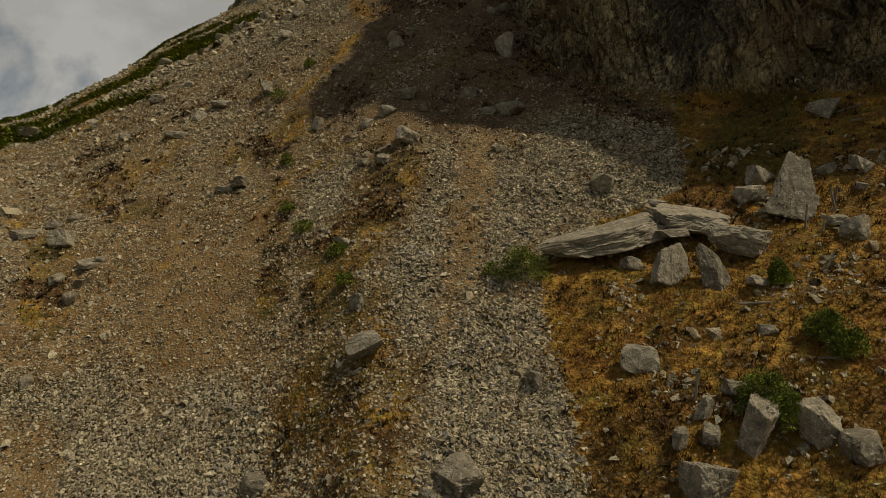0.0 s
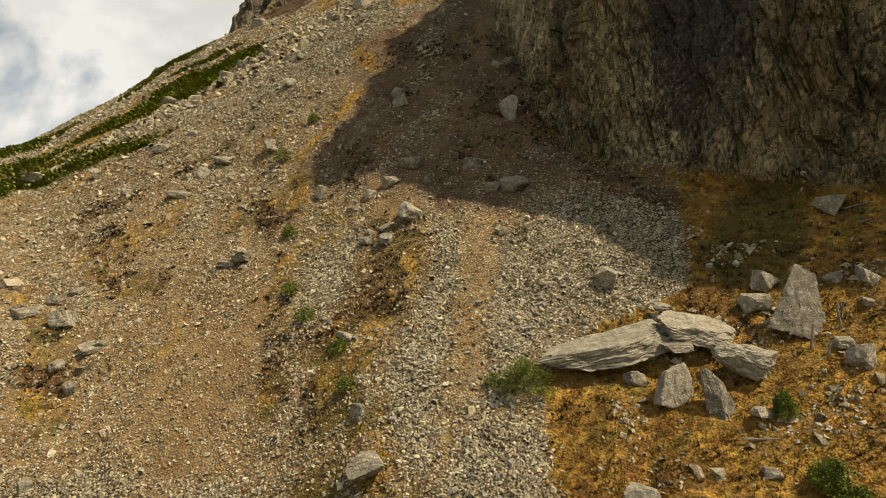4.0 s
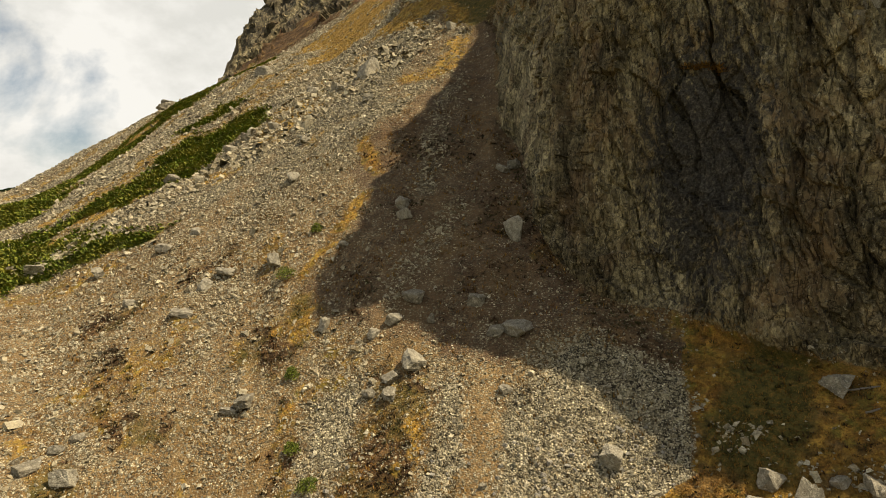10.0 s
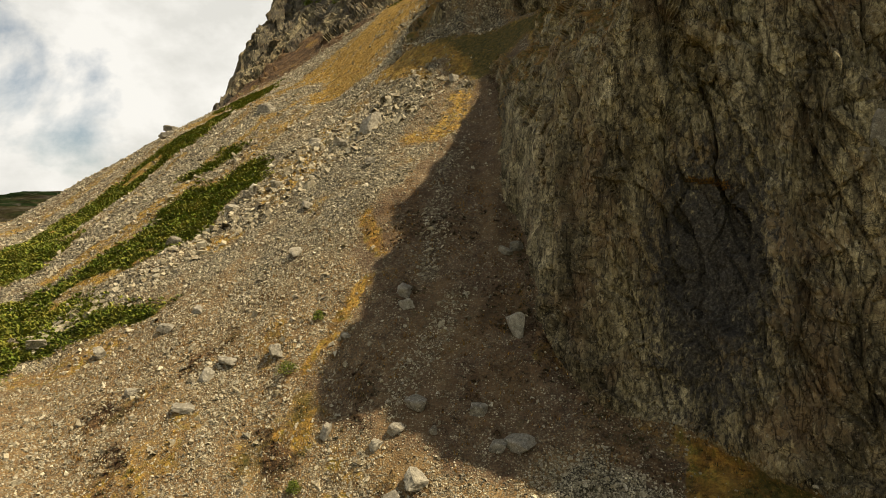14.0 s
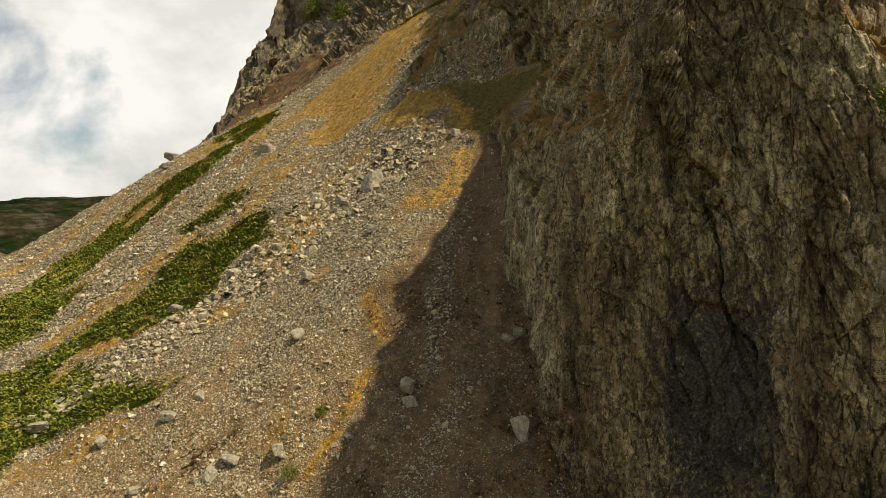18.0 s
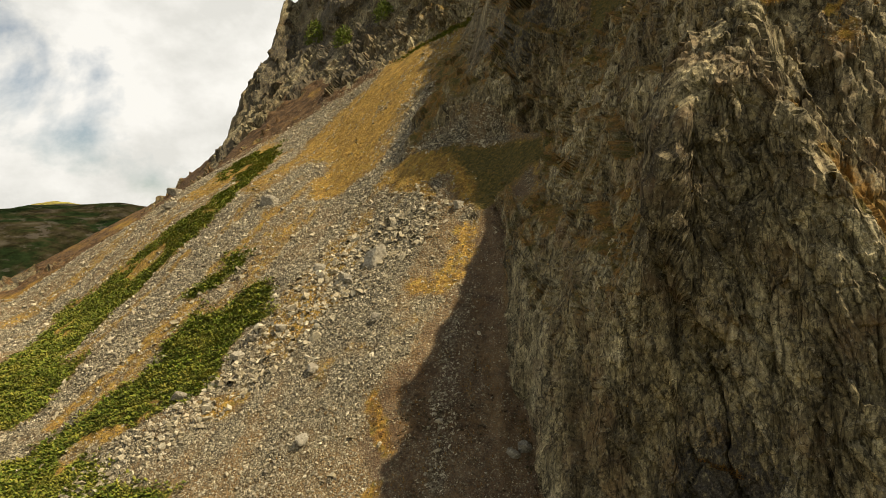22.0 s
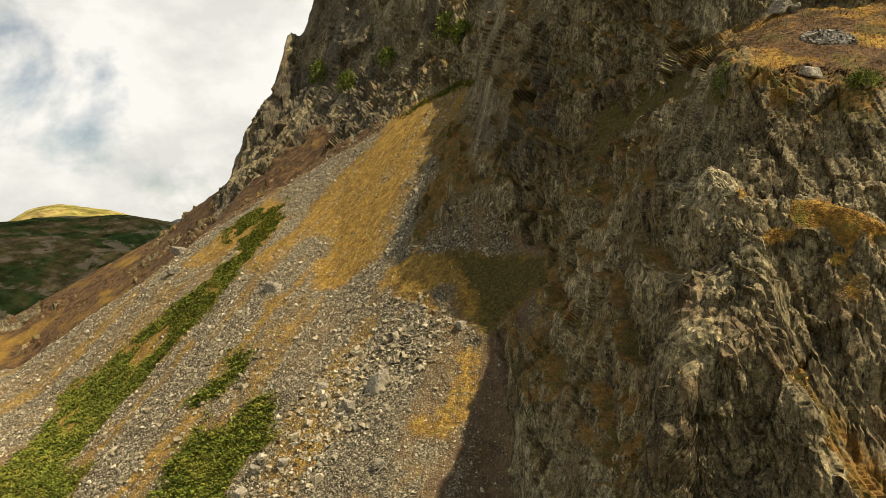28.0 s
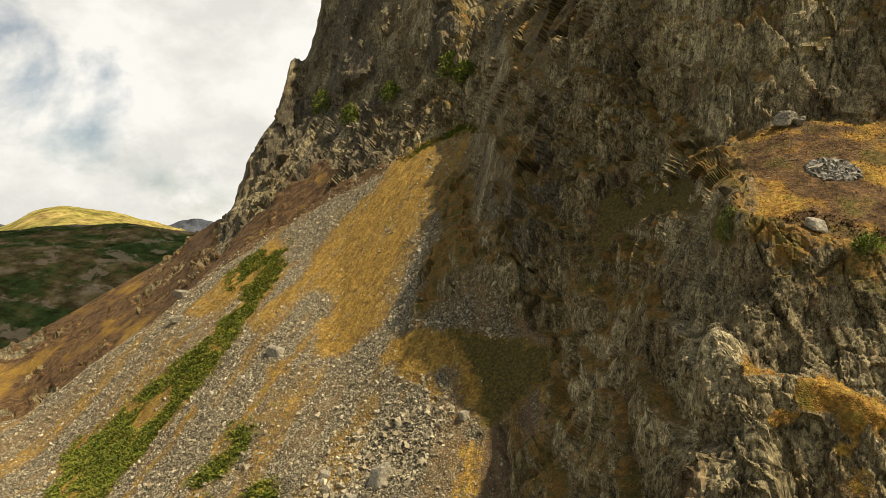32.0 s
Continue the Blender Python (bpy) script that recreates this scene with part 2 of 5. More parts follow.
# ---- where bare rock stands: the buttress and its ridge, the crags above ----
wob = fbm(P * 0.05, 4, 3)
wobf = fbm(P * 0.35, 3, 4)
right = step(az_v + 1.2 * wobf, 3.2, 4.4)
rock = right * step(sv + 0.04 * wob, 3.0, 3.05)
bowl = step(sv - 0.10 * np.clip(az_v - 2, 0, 8), 4.05, 4.2) * step(-sv - 0.03 * wobf, -5.06, -4.97) * step(-az_v - 1.5 * wob, -8.5, -7.0)
rock *= 1 - bowl
rock = np.maximum(rock, step(az_v + 1.5 * wob - np.clip(sv - 5, 0, 1) * 5.8, -5.2, -4.4) * step(sv + 0.08 * wob, 4.98, 5.06))
rock = np.maximum(rock, step(az_v, -21.5, -19.5) * step(sv + 0.25 * wob + 0.06 * wobf - 0.03 * np.clip(-az_v - 5, 0, 14), 6.0, 6.12))
plateau = step(az_v + wobf + wob, 20.3, 22.6) * step(sv, 6.0, 6.06) * step(-sv, -7.0, -6.94)
tread = step(az_v, 20, 22) * step(sv + 0.16 * wobf, 4.62, 4.80) * step(-sv - 0.16 * wobf, -5.34, -5.16) * 0.8 * step(fbm(P * 0.33, 4, 125), -0.30, -0.05)
green_ramp = step(az_v + wobf, 9.5, 12.0) * step(-az_v, -22, -20) * step(sv + 0.12 * wobf + 0.08 * wob, 5.62, 5.76) * step(-sv, -6.06, -6.0)
rock *= (1 - 0.97 * plateau) * (1 - tread) * (1 - 0.92 * green_ramp * step(wobf + 0.6 * wob, -0.45, -0.15))
spur = step(-az_v, 19.5, 21) * step(sv, 7.0, 7.2)
rock = np.maximum(rock, spur * step(wob + 0.5 * wobf, 0.3, 0.5))
rock = np.maximum(rock, step(-az_v, 5, 7) * step(sv, 6.03, 6.08) * step(az_v, -24, -22) * step(wob + 0.6 * wobf, 0.28, 0.42))
sel = rock > 0.02

# ---- relief: jointed rock with steep joints, rough scree and tussocks elsewhere ----
J_all = np.stack([P[:, 0] + 0.30 * P[:, 2], P[:, 1] - 0.12 * P[:, 2], P[:, 2]], -1)
J = J_all[sel]
warp = np.stack([fbm(J / 7, 3, 61), fbm(J / 7, 3, 71), fbm(J / 7, 3, 81)], -1)
dist = rr[sel]
farw = step(dist, 70, 160)
# slabs between steep joints, from buttresses down to splinters
v0, e0 = facets((J + 2.0 * warp) / (7.5, 7.5, 26.0), 11, 1.2)
v1, e1 = facets((J + 1.2 * warp) / (2.8, 2.8, 10.0), 21, 1.2)
v2, e2 = facets((J + 0.8 * warp) / (1.15, 1.15, 3.6), 31, 1.2)
v3, e3 = facets((J + 0.3 * warp) / (0.5, 0.5, 1.1), 41, 1.3)
v4, e4 = facets((J + 1.0 * warp) / (3.2, 3.2, 2.4), 91, 1.4)
near_w = 1 - step(dist, 58, 85)
# relief fades where the sheet is stretched too far to carry it
PG = P.reshape(NR, NC, 3)
mesh_size = np.maximum(np.linalg.norm(np.gradient(PG, axis=0), axis=2), np.linalg.norm(np.gradient(PG, axis=1), axis=2)).reshape(-1)[sel]
w0, w1, w2, w3 = (np.clip(c / mesh_size, 0, 1) ** 2 for c in (2.2, 0.9, 0.42, 0.24))
rk = w0 * (0.9 + 2.2 * farw) * v0 + w1 * (0.75 + 1.3 * farw) * v1 + w2 * (0.42 + 0.5 * farw) * v2 + w3 * 0.17 * near_w * v3 + w1 * (0.30 + 0.4 * farw) * v4 + 0.5 * fbm(J / 14, 3, 13)
rk -= 0.45 * np.clip(1 - e1 / 0.07, 0, 1) * np.abs(fbm(J / 6, 2, 14)) * 2 + 0.20 * near_w * np.clip(1 - e2 / 0.08, 0, 1)
# broken terraces that carry grass ledges, strongest on the crags above the buttress
ph = P[sel, 2] / 9.5 + 1.3 * fbm(P[sel] / 21, 3, 15) + 0.3 * warp[:, 0]
saw = ph - np.floor(ph)
saw = np.where(saw < 0.86, saw / 0.86, (1 - saw) / 0.14) - 0.5
high = np.clip(step(sv[sel], 4.0, 4.6) + 0.12, 0, 1)
high *= 1 - 0.9 * step(az_v[sel], 17, 20)
rk += w0 * high * saw * 2.2 * step(fbm(P[sel] / 30, 3, 16), -0.5, 0.35)
rk += (0.3 + 2.0 * high) * fbm(J / 27, 3, 17)
d = np.zeros(len(P))
# the rock beside the grass ramp stands little proud of it
d[sel] = rk * rock[sel] * (1 - 0.55 * step(-az_v[sel], -5, -2) * step(sv[sel], 5.1, 5.3) * step(-sv[sel], -6.2, -6.0))
# the hollowed, overhung face in the middle of the buttress, and the corner beside it
hol = np.exp(-((az_v - 22.0) / 3.6) ** 2 - ((P[:, 2] - 36) / 9) ** 2) * (sv > 3) * (sv < 4.2)
d -= 0.9 * hol * rock
rib = np.exp(-((az_v - 16.2 - (P[:, 2] - 57) * 0.11) / 0.7) ** 2) * step(P[:, 2], 30, 48) * (sv > 3) * (sv < 4.2)
d += 1.3 * rib * rock
near = np.clip((rr - 6) / 20, 0, 1)
bump = (1 - rock) * near * (0.55 * fbm(P * 0.11, 3, 51) + 0.20 * fbm(P * 0.6, 3, 52) + 0.3 * step(rr, 80, 110) * fbm(P * np.array([0.5, 0.5, 1.6]), 3, 54) + 0.05 * fbm(P * 3.0, 2, 53))
def normals(V):
    G = V.reshape(NR, NC, 3)
    n = np.cross(np.gradient(G, axis=1), np.gradient(G, axis=0))
    n /= np.maximum(np.linalg.norm(n, axis=2, keepdims=True), 1e-9)
    return n.reshape(-1, 3)


X = P + normals(P) * d[:, None]
X[:, 2] += bump
NRM = normals(X)


# ---- what grows or lies where: strokes down the fall line ----
def stroke(a, b, wa, wb):
    """Soft mask, 1 inside a tapering strip of the plan from a to b."""
    ax, ay, bx, by = *a, *b
    dx, dy = bx - ax, by - ay
    t = np.clip(((QX - ax) * dx + (QY - ay) * dy) / (dx * dx + dy * dy), 0, 1)
    w = wa + (wb - wa) * t
    return 1 - step(np.hypot(QX - ax - t * dx, QY - ay - t * dy) / w, 0.55, 1.35)


def over(*strokes):
    m = np.zeros(len(P))
    for s in strokes:
        m = np.maximum(m, stroke(*s))
    return m


def patch(*pts):
    """Soft mask, 1 inside an outline of the plan; its edge is ragged."""
    a = np.array(pts, float)
    b = np.roll(a, -1, 0)
    m = np.zeros(len(P))
    lo, hi = a.min(0) - 4, a.max(0) + 4
    k = np.where((QX > lo[0]) & (QX < hi[0]) & (QY > lo[1]) & (QY < hi[1]))[0]
    x, y = QX[k], QY[k]
    inside, dist = np.zeros(len(k), bool), np.full(len(k), 99.0)
    for (ax, ay), (bx, by) in zip(a, b):
        t = np.clip(((x - ax) * (bx - ax) + (y - ay) * (by - ay)) / max((bx - ax) ** 2 + (by - ay) ** 2, 1e-6), 0, 1)
        dist = np.minimum(dist, np.hypot(x - ax - t * (bx - ax), y - ay - t * (by - ay)))
        if ay != by:
            inside ^= ((ay > y) != (by > y)) & (x < (bx - ax) * (y - ay) / (by - ay) + ax)
    w = 0.6 + 0.008 * rr[k]
    m[k] = step(np.where(inside, dist, -dist) / w, -1, 1)
    return m


def any_of(*masks):
    m = masks[0]
    for k in masks[1:]:
        m = np.maximum(m, k)
    return m


scale_w = np.clip(rr / 40, 0.9, 4) * 0.6
QX = P[:, 0] + scale_w * (1.0 * fbm(P * 0.16, 3, 101) + 0.6 * wobf + 0.4 * fbm(P * 0.9, 2, 102))
QY = P[:, 1] + scale_w * (1.6 * fbm(P * 0.13, 3, 111) + 0.6 * fbm(P * 0.5, 2, 112) + 0.4 * fbm(P * 1.1, 2, 113))
low = sv < 3.06
shelf = step(QX - np.interp(QY, [0, 23, 34, 36.5, 38.5, 42, 47, 50], [4.8, 4.8, 5.0, 8.5, 14.0, 15.0, 16.2, 17]), -0.4, 0.5) * low
# bracken and yellow-green turf in bands down the scree
band_far = patch((-86.5, 124), (-89, 145), (-84, 160), (-68, 166), (-63, 182), (-62, 216), (-54, 197), (-56, 165), (-58, 153), (-60, 143), (-66, 137), (-71, 128), (-70, 116), (-66, 112), (-69, 106), (-71, 98), (-80, 100))
band_mid = patch((-60, 92), (-53, 97), (-46, 99.5), (-48, 108), (-44, 111), (-38.5, 108), (-36, 113), (-32.5, 113), (-30, 109), (-31, 105), (-29, 100.5), (-33, 99), (-34, 95.5), (-32.5, 90), (-37, 88.5), (-44, 87))
band_near = patch((-60, 70), (-56, 85), (-46, 91), (-44, 95), (-39.5, 91), (-42, 89.5), (-48, 89), (-51, 87), (-46, 83), (-38, 77), (-32, 74), (-34, 73), (-38, 73.5), (-44, 74.5), (-47, 73), (-47, 67), (-55, 66))
band_link = patch((-66, 84), (-57, 92), (-50, 97), (-46, 99), (-44, 93), (-46.5, 89.5), (-51, 86.5), (-54, 80), (-60, 74))
band_small = patch((-49, 120), (-44, 122), (-45, 128), (-41, 127), (-40, 121), (-42.5, 116), (-47.5, 116))
band_left = patch((-79, 104), (-86, 136), (-95, 160), (-75, 152), (-69, 128), (-71, 117), (-65, 111), (-64.5, 101), (-66, 97))
breaks = fbm(np.stack([QX * 0.16 + QY * 0.06, QY * 0.10, P[:, 2] * 0.1], -1), 4, 121)
green = any_of(band_mid * step(breaks, -0.5, -0.28), any_of(band_near, band_link) * step(breaks, -0.55, -0.3), band_small * step(breaks, -0.3, 0.0), any_of(band_far, band_left) * step(breaks + 0.25 * step(-rr, -165, -130), -0.42, -0.12))
green = any_of(green, 0.8 * patch((-78, 215), (-66, 231), (-58, 216), (-56, 196), (-64, 191), (-72, 200)) * step(breaks, -0.05, 0.15))
green = any_of(green, 0.85 * step(az_v, -6, -4) * step(-az_v, -2, 0) * step(sv + 0.03 * wobf, 5.93, 5.97) * step(-sv - 0.03 * wobf, -6.07, -6.02))
bracken = green
# golden grass: the ramp under the crag and its streaks
ramp = patch((2.5, 222), (1.5, 184), (-5, 172), (-10.5, 171), (-13, 162), (-15, 149), (-16.5, 141), (-23, 140), (-26, 139), (-33, 142), (-33, 155), (-31, 165), (-39, 172), (-45, 168), (-48, 157), (-56, 170), (-46, 180), (-45, 198), (-42, 209), (-30, 219), (-24, 226), (-12, 232))
across = 0.96 * P[:, 0] - 0.29 * P[:, 1]
streaks = fbm(np.stack([across * 0.22, P[:, 1] * 0.018, 0 * across], -1), 4, 124)
ramp *= 1 - 0.4 * step(streaks, 0.12, 0.3)
gold_spots = any_of(patch((-25.4, 96.3), (-24.6, 99.5), (-18.3, 99), (-17.5, 96.4), (-21, 94.5), (-23.6, 92.5)), patch((-7.5, 94), (-4, 93.5), (-1.5, 96), (-0.6, 103), (1, 101.5), (3.2, 100), (2.2, 96), (-0.7, 92), (-2.4, 89), (-6.2, 90.5)), patch((-22.7, 112), (-17.9, 114), (-17.2, 110.5), (-20.3, 109)), patch((-34.5, 88), (-28.3, 87.5), (-26, 84.8), (-30, 83.5), (-33, 84.5)))
gold_rims = any_of(over(((-35, 92), (-47, 88), 1.0, 1.5), ((-49, 112), (-60, 96), 1.2, 1.6), ((-72, 100), (-57, 140), 1.2, 1.0), ((-60, 170), (-50, 197), 1.5, 1.5), ((-52, 118), (-38, 140), 1.0, 1.2), ((-44, 132), (-30, 160), 1.0, 1.4), ((-90, 146), (-66, 190), 1.0, 1.5), ((-10, 76), (-8, 70), 0.8, 1.2), ((-9, 66), (-13, 60), 0.8, 0.8)))
gold_far = patch((-84, 198), (-78, 215), (-66, 231), (-58, 216), (-56, 196), (-64, 191), (-70, 188), (-77, 188))
gold_low = any_of(patch((-20, 65.5), (-16.3, 67), (-15, 63.5), (-17, 61), (-19, 62.8)), patch((-32.3, 53.4), (-27.7, 54.8), (-22, 56), (-21, 54), (-25, 52.4), (-29, 51)), patch((-47.6, 70.4), (-42, 72.5), (-35.6, 71), (-34.7, 69.2), (-38.6, 67.5), (-43, 67.5), (-44, 65)), patch((-32, 47.6), (-31, 49.5), (-29.3, 47.4), (-29.6, 44)))
bowl_orange = patch((-8, 127), (-3, 123), (1, 116.5), (2, 110), (3.6, 104), (0.1, 107.4), (-1.8, 113.6), (-10.3, 119.7), (-16.3, 128.3), (-15.5, 134))
bowl_olive = patch((-3, 122.5), (6, 117.5), (12.6, 108), (14.3, 104), (12, 101.5), (8.4, 101.5), (4.3, 103), (2.5, 102.6), (2, 109), (-0.6, 115.5))
# lanes of the lower scree
lane_stone = any_of(patch((-10.1, 51.2), (-6.3, 50), (-6.3, 45.3), (-6.4, 41.8), (-9, 43.3), (-9.9, 46.8)), patch((-1.2, 46.5), (0.2, 46), (0.7, 42.4), (0.1, 37.3), (-0.6, 34.3), (-0.5, 30), (-3.3, 32.6), (-2.9, 35.2), (-1.6, 39.4)), patch((3.9, 45.5), (6.4, 46.5), (9.3, 48.3), (12.4, 48), (15.6, 45.8), (16, 42.4), (14.7, 38), (15.4, 35.7), (14.6, 34.6), (11.3, 36.5), (7.9, 38), (5.2, 36.5), (4, 35), (3.4, 33.3), (2.2, 32), (2.6, 36.5)), patch((4.9, 31.4), (4.2, 28.6), (4.8, 26.2), (4.8, 20), (-1, 20), (-0.4, 28.1), (0.6, 30.8), (1.9, 32.3)), patch((-4.9, 32), (-3.5, 29.9), (-1.8, 29.5), (-1.6, 27.2), (-3.5, 27.4), (-5, 30)), patch((-26, 35), (-18.8, 35.3), (-10.7, 33), (-7.7, 30), (-6.6, 24), (-16, 26), (-17.5, 31.5), (-21, 33.8), (-24, 33)))
lane_heath = any_of(patch((-6, 48.3), (-1.8, 48.3), (-1, 43.5), (-1.9, 40.3), (-3.3, 37.2), (-3.6, 32.6), (-8.4, 34.8), (-7.7, 37.5), (-10.2, 39), (-7, 41.3), (-6.1, 43.4), (-6.2, 46.4)), patch((-7.7, 30), (-7.1, 31.6), (-5.1, 33.4), (-2.9, 34.6), (-1.7, 31.8), (-2, 29.9), (-0.4, 30.4), (-1, 26), (-1.2, 20), (-8, 24)))
lane_soil = any_of(patch((0.3, 47), (3.7, 45.6), (2.8, 40.5), (2.3, 36.6), (1.3, 33.8), (0.6, 30.5), (-0.5, 30.2), (-0.4, 34.7), (0.4, 37.3), (1.0, 42.4)), patch((-19.4, 47), (-13, 41), (-9.3, 37.2), (-9.2, 33.5), (-9.6, 32.8), (-17.6, 35.5), (-18.7, 36), (-18.9, 40.5)), patch((-22, 29), (-20, 31.7), (-17.8, 31.7), (-17, 28.5), (-18, 26)))
lane_turf = any_of(patch((-27.8, 50.9), (-25.2, 51.2), (-19.9, 48), (-20.2, 46), (-24, 46.3)), patch((-18.6, 55.1), (-14, 55.7), (-12.3, 57.6), (-10.9, 54.7), (-10.9, 51.9), (-13.2, 50.2), (-16.9, 52.6)))
lane_turf = np.maximum(lane_turf, over(((-27, 44), (-23, 38), 1.5, 1.4), ((-11.5, 47), (-9.8, 37), 1.0, 1.0), ((-22, 66), (-30, 61), 0.8, 0.9)))
# brown earth outlined by the buttress's cast shadow, its darkness painted in
shadow_earth = any_of(patch((4, 102), (9.4, 101.4), (9.8, 95.4), (6, 94), (6, 80), (7.2, 76), (9, 66), (10, 58), (-9.2, 64), (-8.3, 71), (-6.3, 77), (-3.5, 85), (0.3, 94.4)), patch((9, 60), (10, 54), (16.5, 49), (17.3, 45.6), (16, 45), (10.5, 49), (6.2, 48.5), (4, 46.9), (-0.6, 47.9), (-2.1, 49.7), (-7.5, 51.4), (-12.2, 54.6), (-13.2, 57.2), (-9.6, 62), (-9, 66.3), (-11, 72), (-8.3, 78), (5, 80)))
soil = any_of((0.68 + 0.35 * wobf) * lane_soil, over(((4, 53), (5, 72), 3.5, 2.2), ((5, 72), (4.5, 101), 2.2, 2.5), ((-4, 50), (-1, 62), 3, 3), ((-12, 44), (-14.5, 34), 1.2, 1.6), ((-24, 42), (-26, 36), 1.0, 1.2)))
grass = any_of(shelf, ramp, 0.7 * gold_spots, 0.75 * gold_rims, 0.9 * gold_far, 0.55 * gold_low, bowl_orange, bowl_olive, (0.50 + 0.5 * wobf) * lane_turf, (0.45 + 0.5 * wobf) * lane_heath, any_of(band_far, band_left) * step(breaks, -0.7, -0.5), 0.75 * band_mid, 0.75 * band_near, 0.55 * step(streaks + 0.3 * wobf, 0.12, 0.34) * (rr > 88) * (sv < 6) * (1 - shadow_earth))
grass = any_of(grass, 0.5 * over(((16.5, 49), (8, 57), 0.9, 1.4)), 0.7 * over(((-5, 112), (-12, 124), 1.0, 1.6)), 0.45 * step(fbm(P * np.array([0.12, 0.12, 0.12]), 4, 126), 0.22, 0.42) * (rr > 45) * (sv < 4.2) * (1 - shadow_earth))
grass = np.maximum(grass, np.maximum(plateau, tread * 1.6))
grass = np.maximum(grass, spur * 0.75)
gravel = any_of(lane_stone, 0.45 * step(fbm(np.stack([QX * 0.3, QY * 0.05, P[:, 2] * 0.05], -1), 3, 131), 0.0, 0.3) * (sv < 6.1) * (1 - shadow_earth) * (1 - lane_soil))
gravel = np.maximum(gravel, step(rr, 60, 84) * (1 - shadow_earth) * (0.8 + 0.3 * wobf - 0.5 * step(-streaks, 0.10, 0.35)))
gravel = np.maximum(gravel, 0.7 * over(((-5, 53), (0, 62), 1.0, 1.4), ((-3, 66), (0, 88), 1.2, 1.2)))
olive = any_of(green_ramp, bowl_olive, 0.5 * any_of(lane_turf, lane_heath) * step(fbm(P * 0.45, 3, 127), -0.1, 0.2), over(((18, 40), (21, 43), 2.6, 2.4)))
heath_and_shade = (any_of(lane_turf, lane_heath, over(((-38, 71), (-26, 52), 1.2, 1.6))) * 0.75 + shelf * 0.5) * step(fbm(P * 0.5, 3, 141), -0.15, 0.3)
brown_foot = step(-az_v, 5, 7.5) * step(sv + 0.03 * wobf + 0.03 * wob, 5.96, 6.02) * step(az_v, -27, -25)
grass = np.maximum(grass, 0.7 * brown_foot)
# heather browns on the crag foot and spur also stand in for shade
heath_and_shade = np.maximum(heath_and_shade, np.maximum(0.95 * brown_foot * step(wob + wobf, -0.9, -0.2), 0.85 * spur * step(wob + 0.6 * wobf, -0.35, 0.15)))
heath_and_shade = np.maximum(heath_and_shade, 0.5 * shadow_earth * (1 - rock) * step(fbm(P * 0.25, 3, 145), 0.05, 0.3))
ledge = rock * step(NRM[:, 2] + 0.25 * wobf + 0.25 * wob - 0.16 * step(rr, 150, 220), 0.34, 0.60) * step(P[:, 2], 34, 60) * (1 - 0.85 * step(az_v, 15.5, 17.5) * (sv < 5.6) * (1 - tread))
rim_turf = step(az_v, 21, 23) * step(sv + 0.08 * wobf, 5.70, 5.80) * step(-sv, -6.1, -6.04) * step(0.7 * wobf + wob + 0.5 * fbm(P * 0.9, 2, 148), -0.15, 0.2)
flank_turf = step(az_v + 0.8 * wobf, 23.6, 25.2) * step(sv + 0.05 * wobf, 4.03, 4.08) * step(-sv - 0.1 * wob, -4.55, -4.42) * step(0.8 * wobf + 0.5 * wob + 0.5 * fbm(P * 0.7, 2, 149), -0.25, 0.1)
ledge *= 1 - 0.75 * step(-az_v, 3, 6) * step(sv, 6.0, 6.2)
ledge = np.maximum(ledge, np.maximum(rim_turf, flank_turf) * rock)
# blackens the hollowed middle of the buttress wall
damp_and_shade = 1.3 * np.exp(-((az_v - 20.8) / 4.6) ** 2 - ((P[:, 2] - 33) / 10) ** 2) * (sv > 3) * (sv < 4.2) * step(wob + 0.4 * wobf, -0.8, 0.0)
damp_and_shade = np.maximum(damp_and_shade, 0.55 * (sv > 5.2) * (1 - step(az_v, 17, 19)) * step(fbm(J_all * np.array([0.05, 0.05, 0.02]), 3, 147), 0.12, 0.3))
# the left crag's shade, put into the rock colour
damp_and_shade = np.maximum(damp_and_shade, 0.5 * step(-az_v, 4, 8) * step(sv, 6.0, 6.15) * step(fbm(P / 16, 4, 128), -0.3, 0.2))
cover = np.stack([np.maximum(grass * (1 - rock), ledge), green * (1 - rock), soil * (1 - grass) * (1 - rock), np.where(rock > 0.5, damp_and_shade, gravel * (1 - grass))], -1)
gold = grass * (rr > 85) * (1 - 0.9 * brown_foot) * (1 - spur) * (1 - olive) * (1 - plateau)
olive = np.maximum(olive, 0.8 * plateau * step(wob + wobf, -0.5, 0.2))
heath_and_shade = np.maximum(heath_and_shade, 0.85 * plateau * step(wobf - wob, -0.1, 0.3))
cover2 = np.stack([heath_and_shade, gold, shadow_earth, olive], -1)


def soften(a, w):
    """Blurs a cover mask over the grid, so that edges fray by the noise of the material."""
    g = a.reshape(NR, NC, 4)
    b = g.copy()
    for _ in range(5):
        b[1:-1] = (b[:-2] + 2 * b[1:-1] + b[2:]) / 4
        b[:, 1:-1] = (b[:, :-2] + 2 * b[:, 1:-1] + b[:, 2:]) / 4
    return (g + (b - g) * w.reshape(NR, NC, 1)).reshape(-1, 4)


fray = step(rr, 45, 80)
cover, cover2 = soften(cover, fray), soften(cover2, fray)


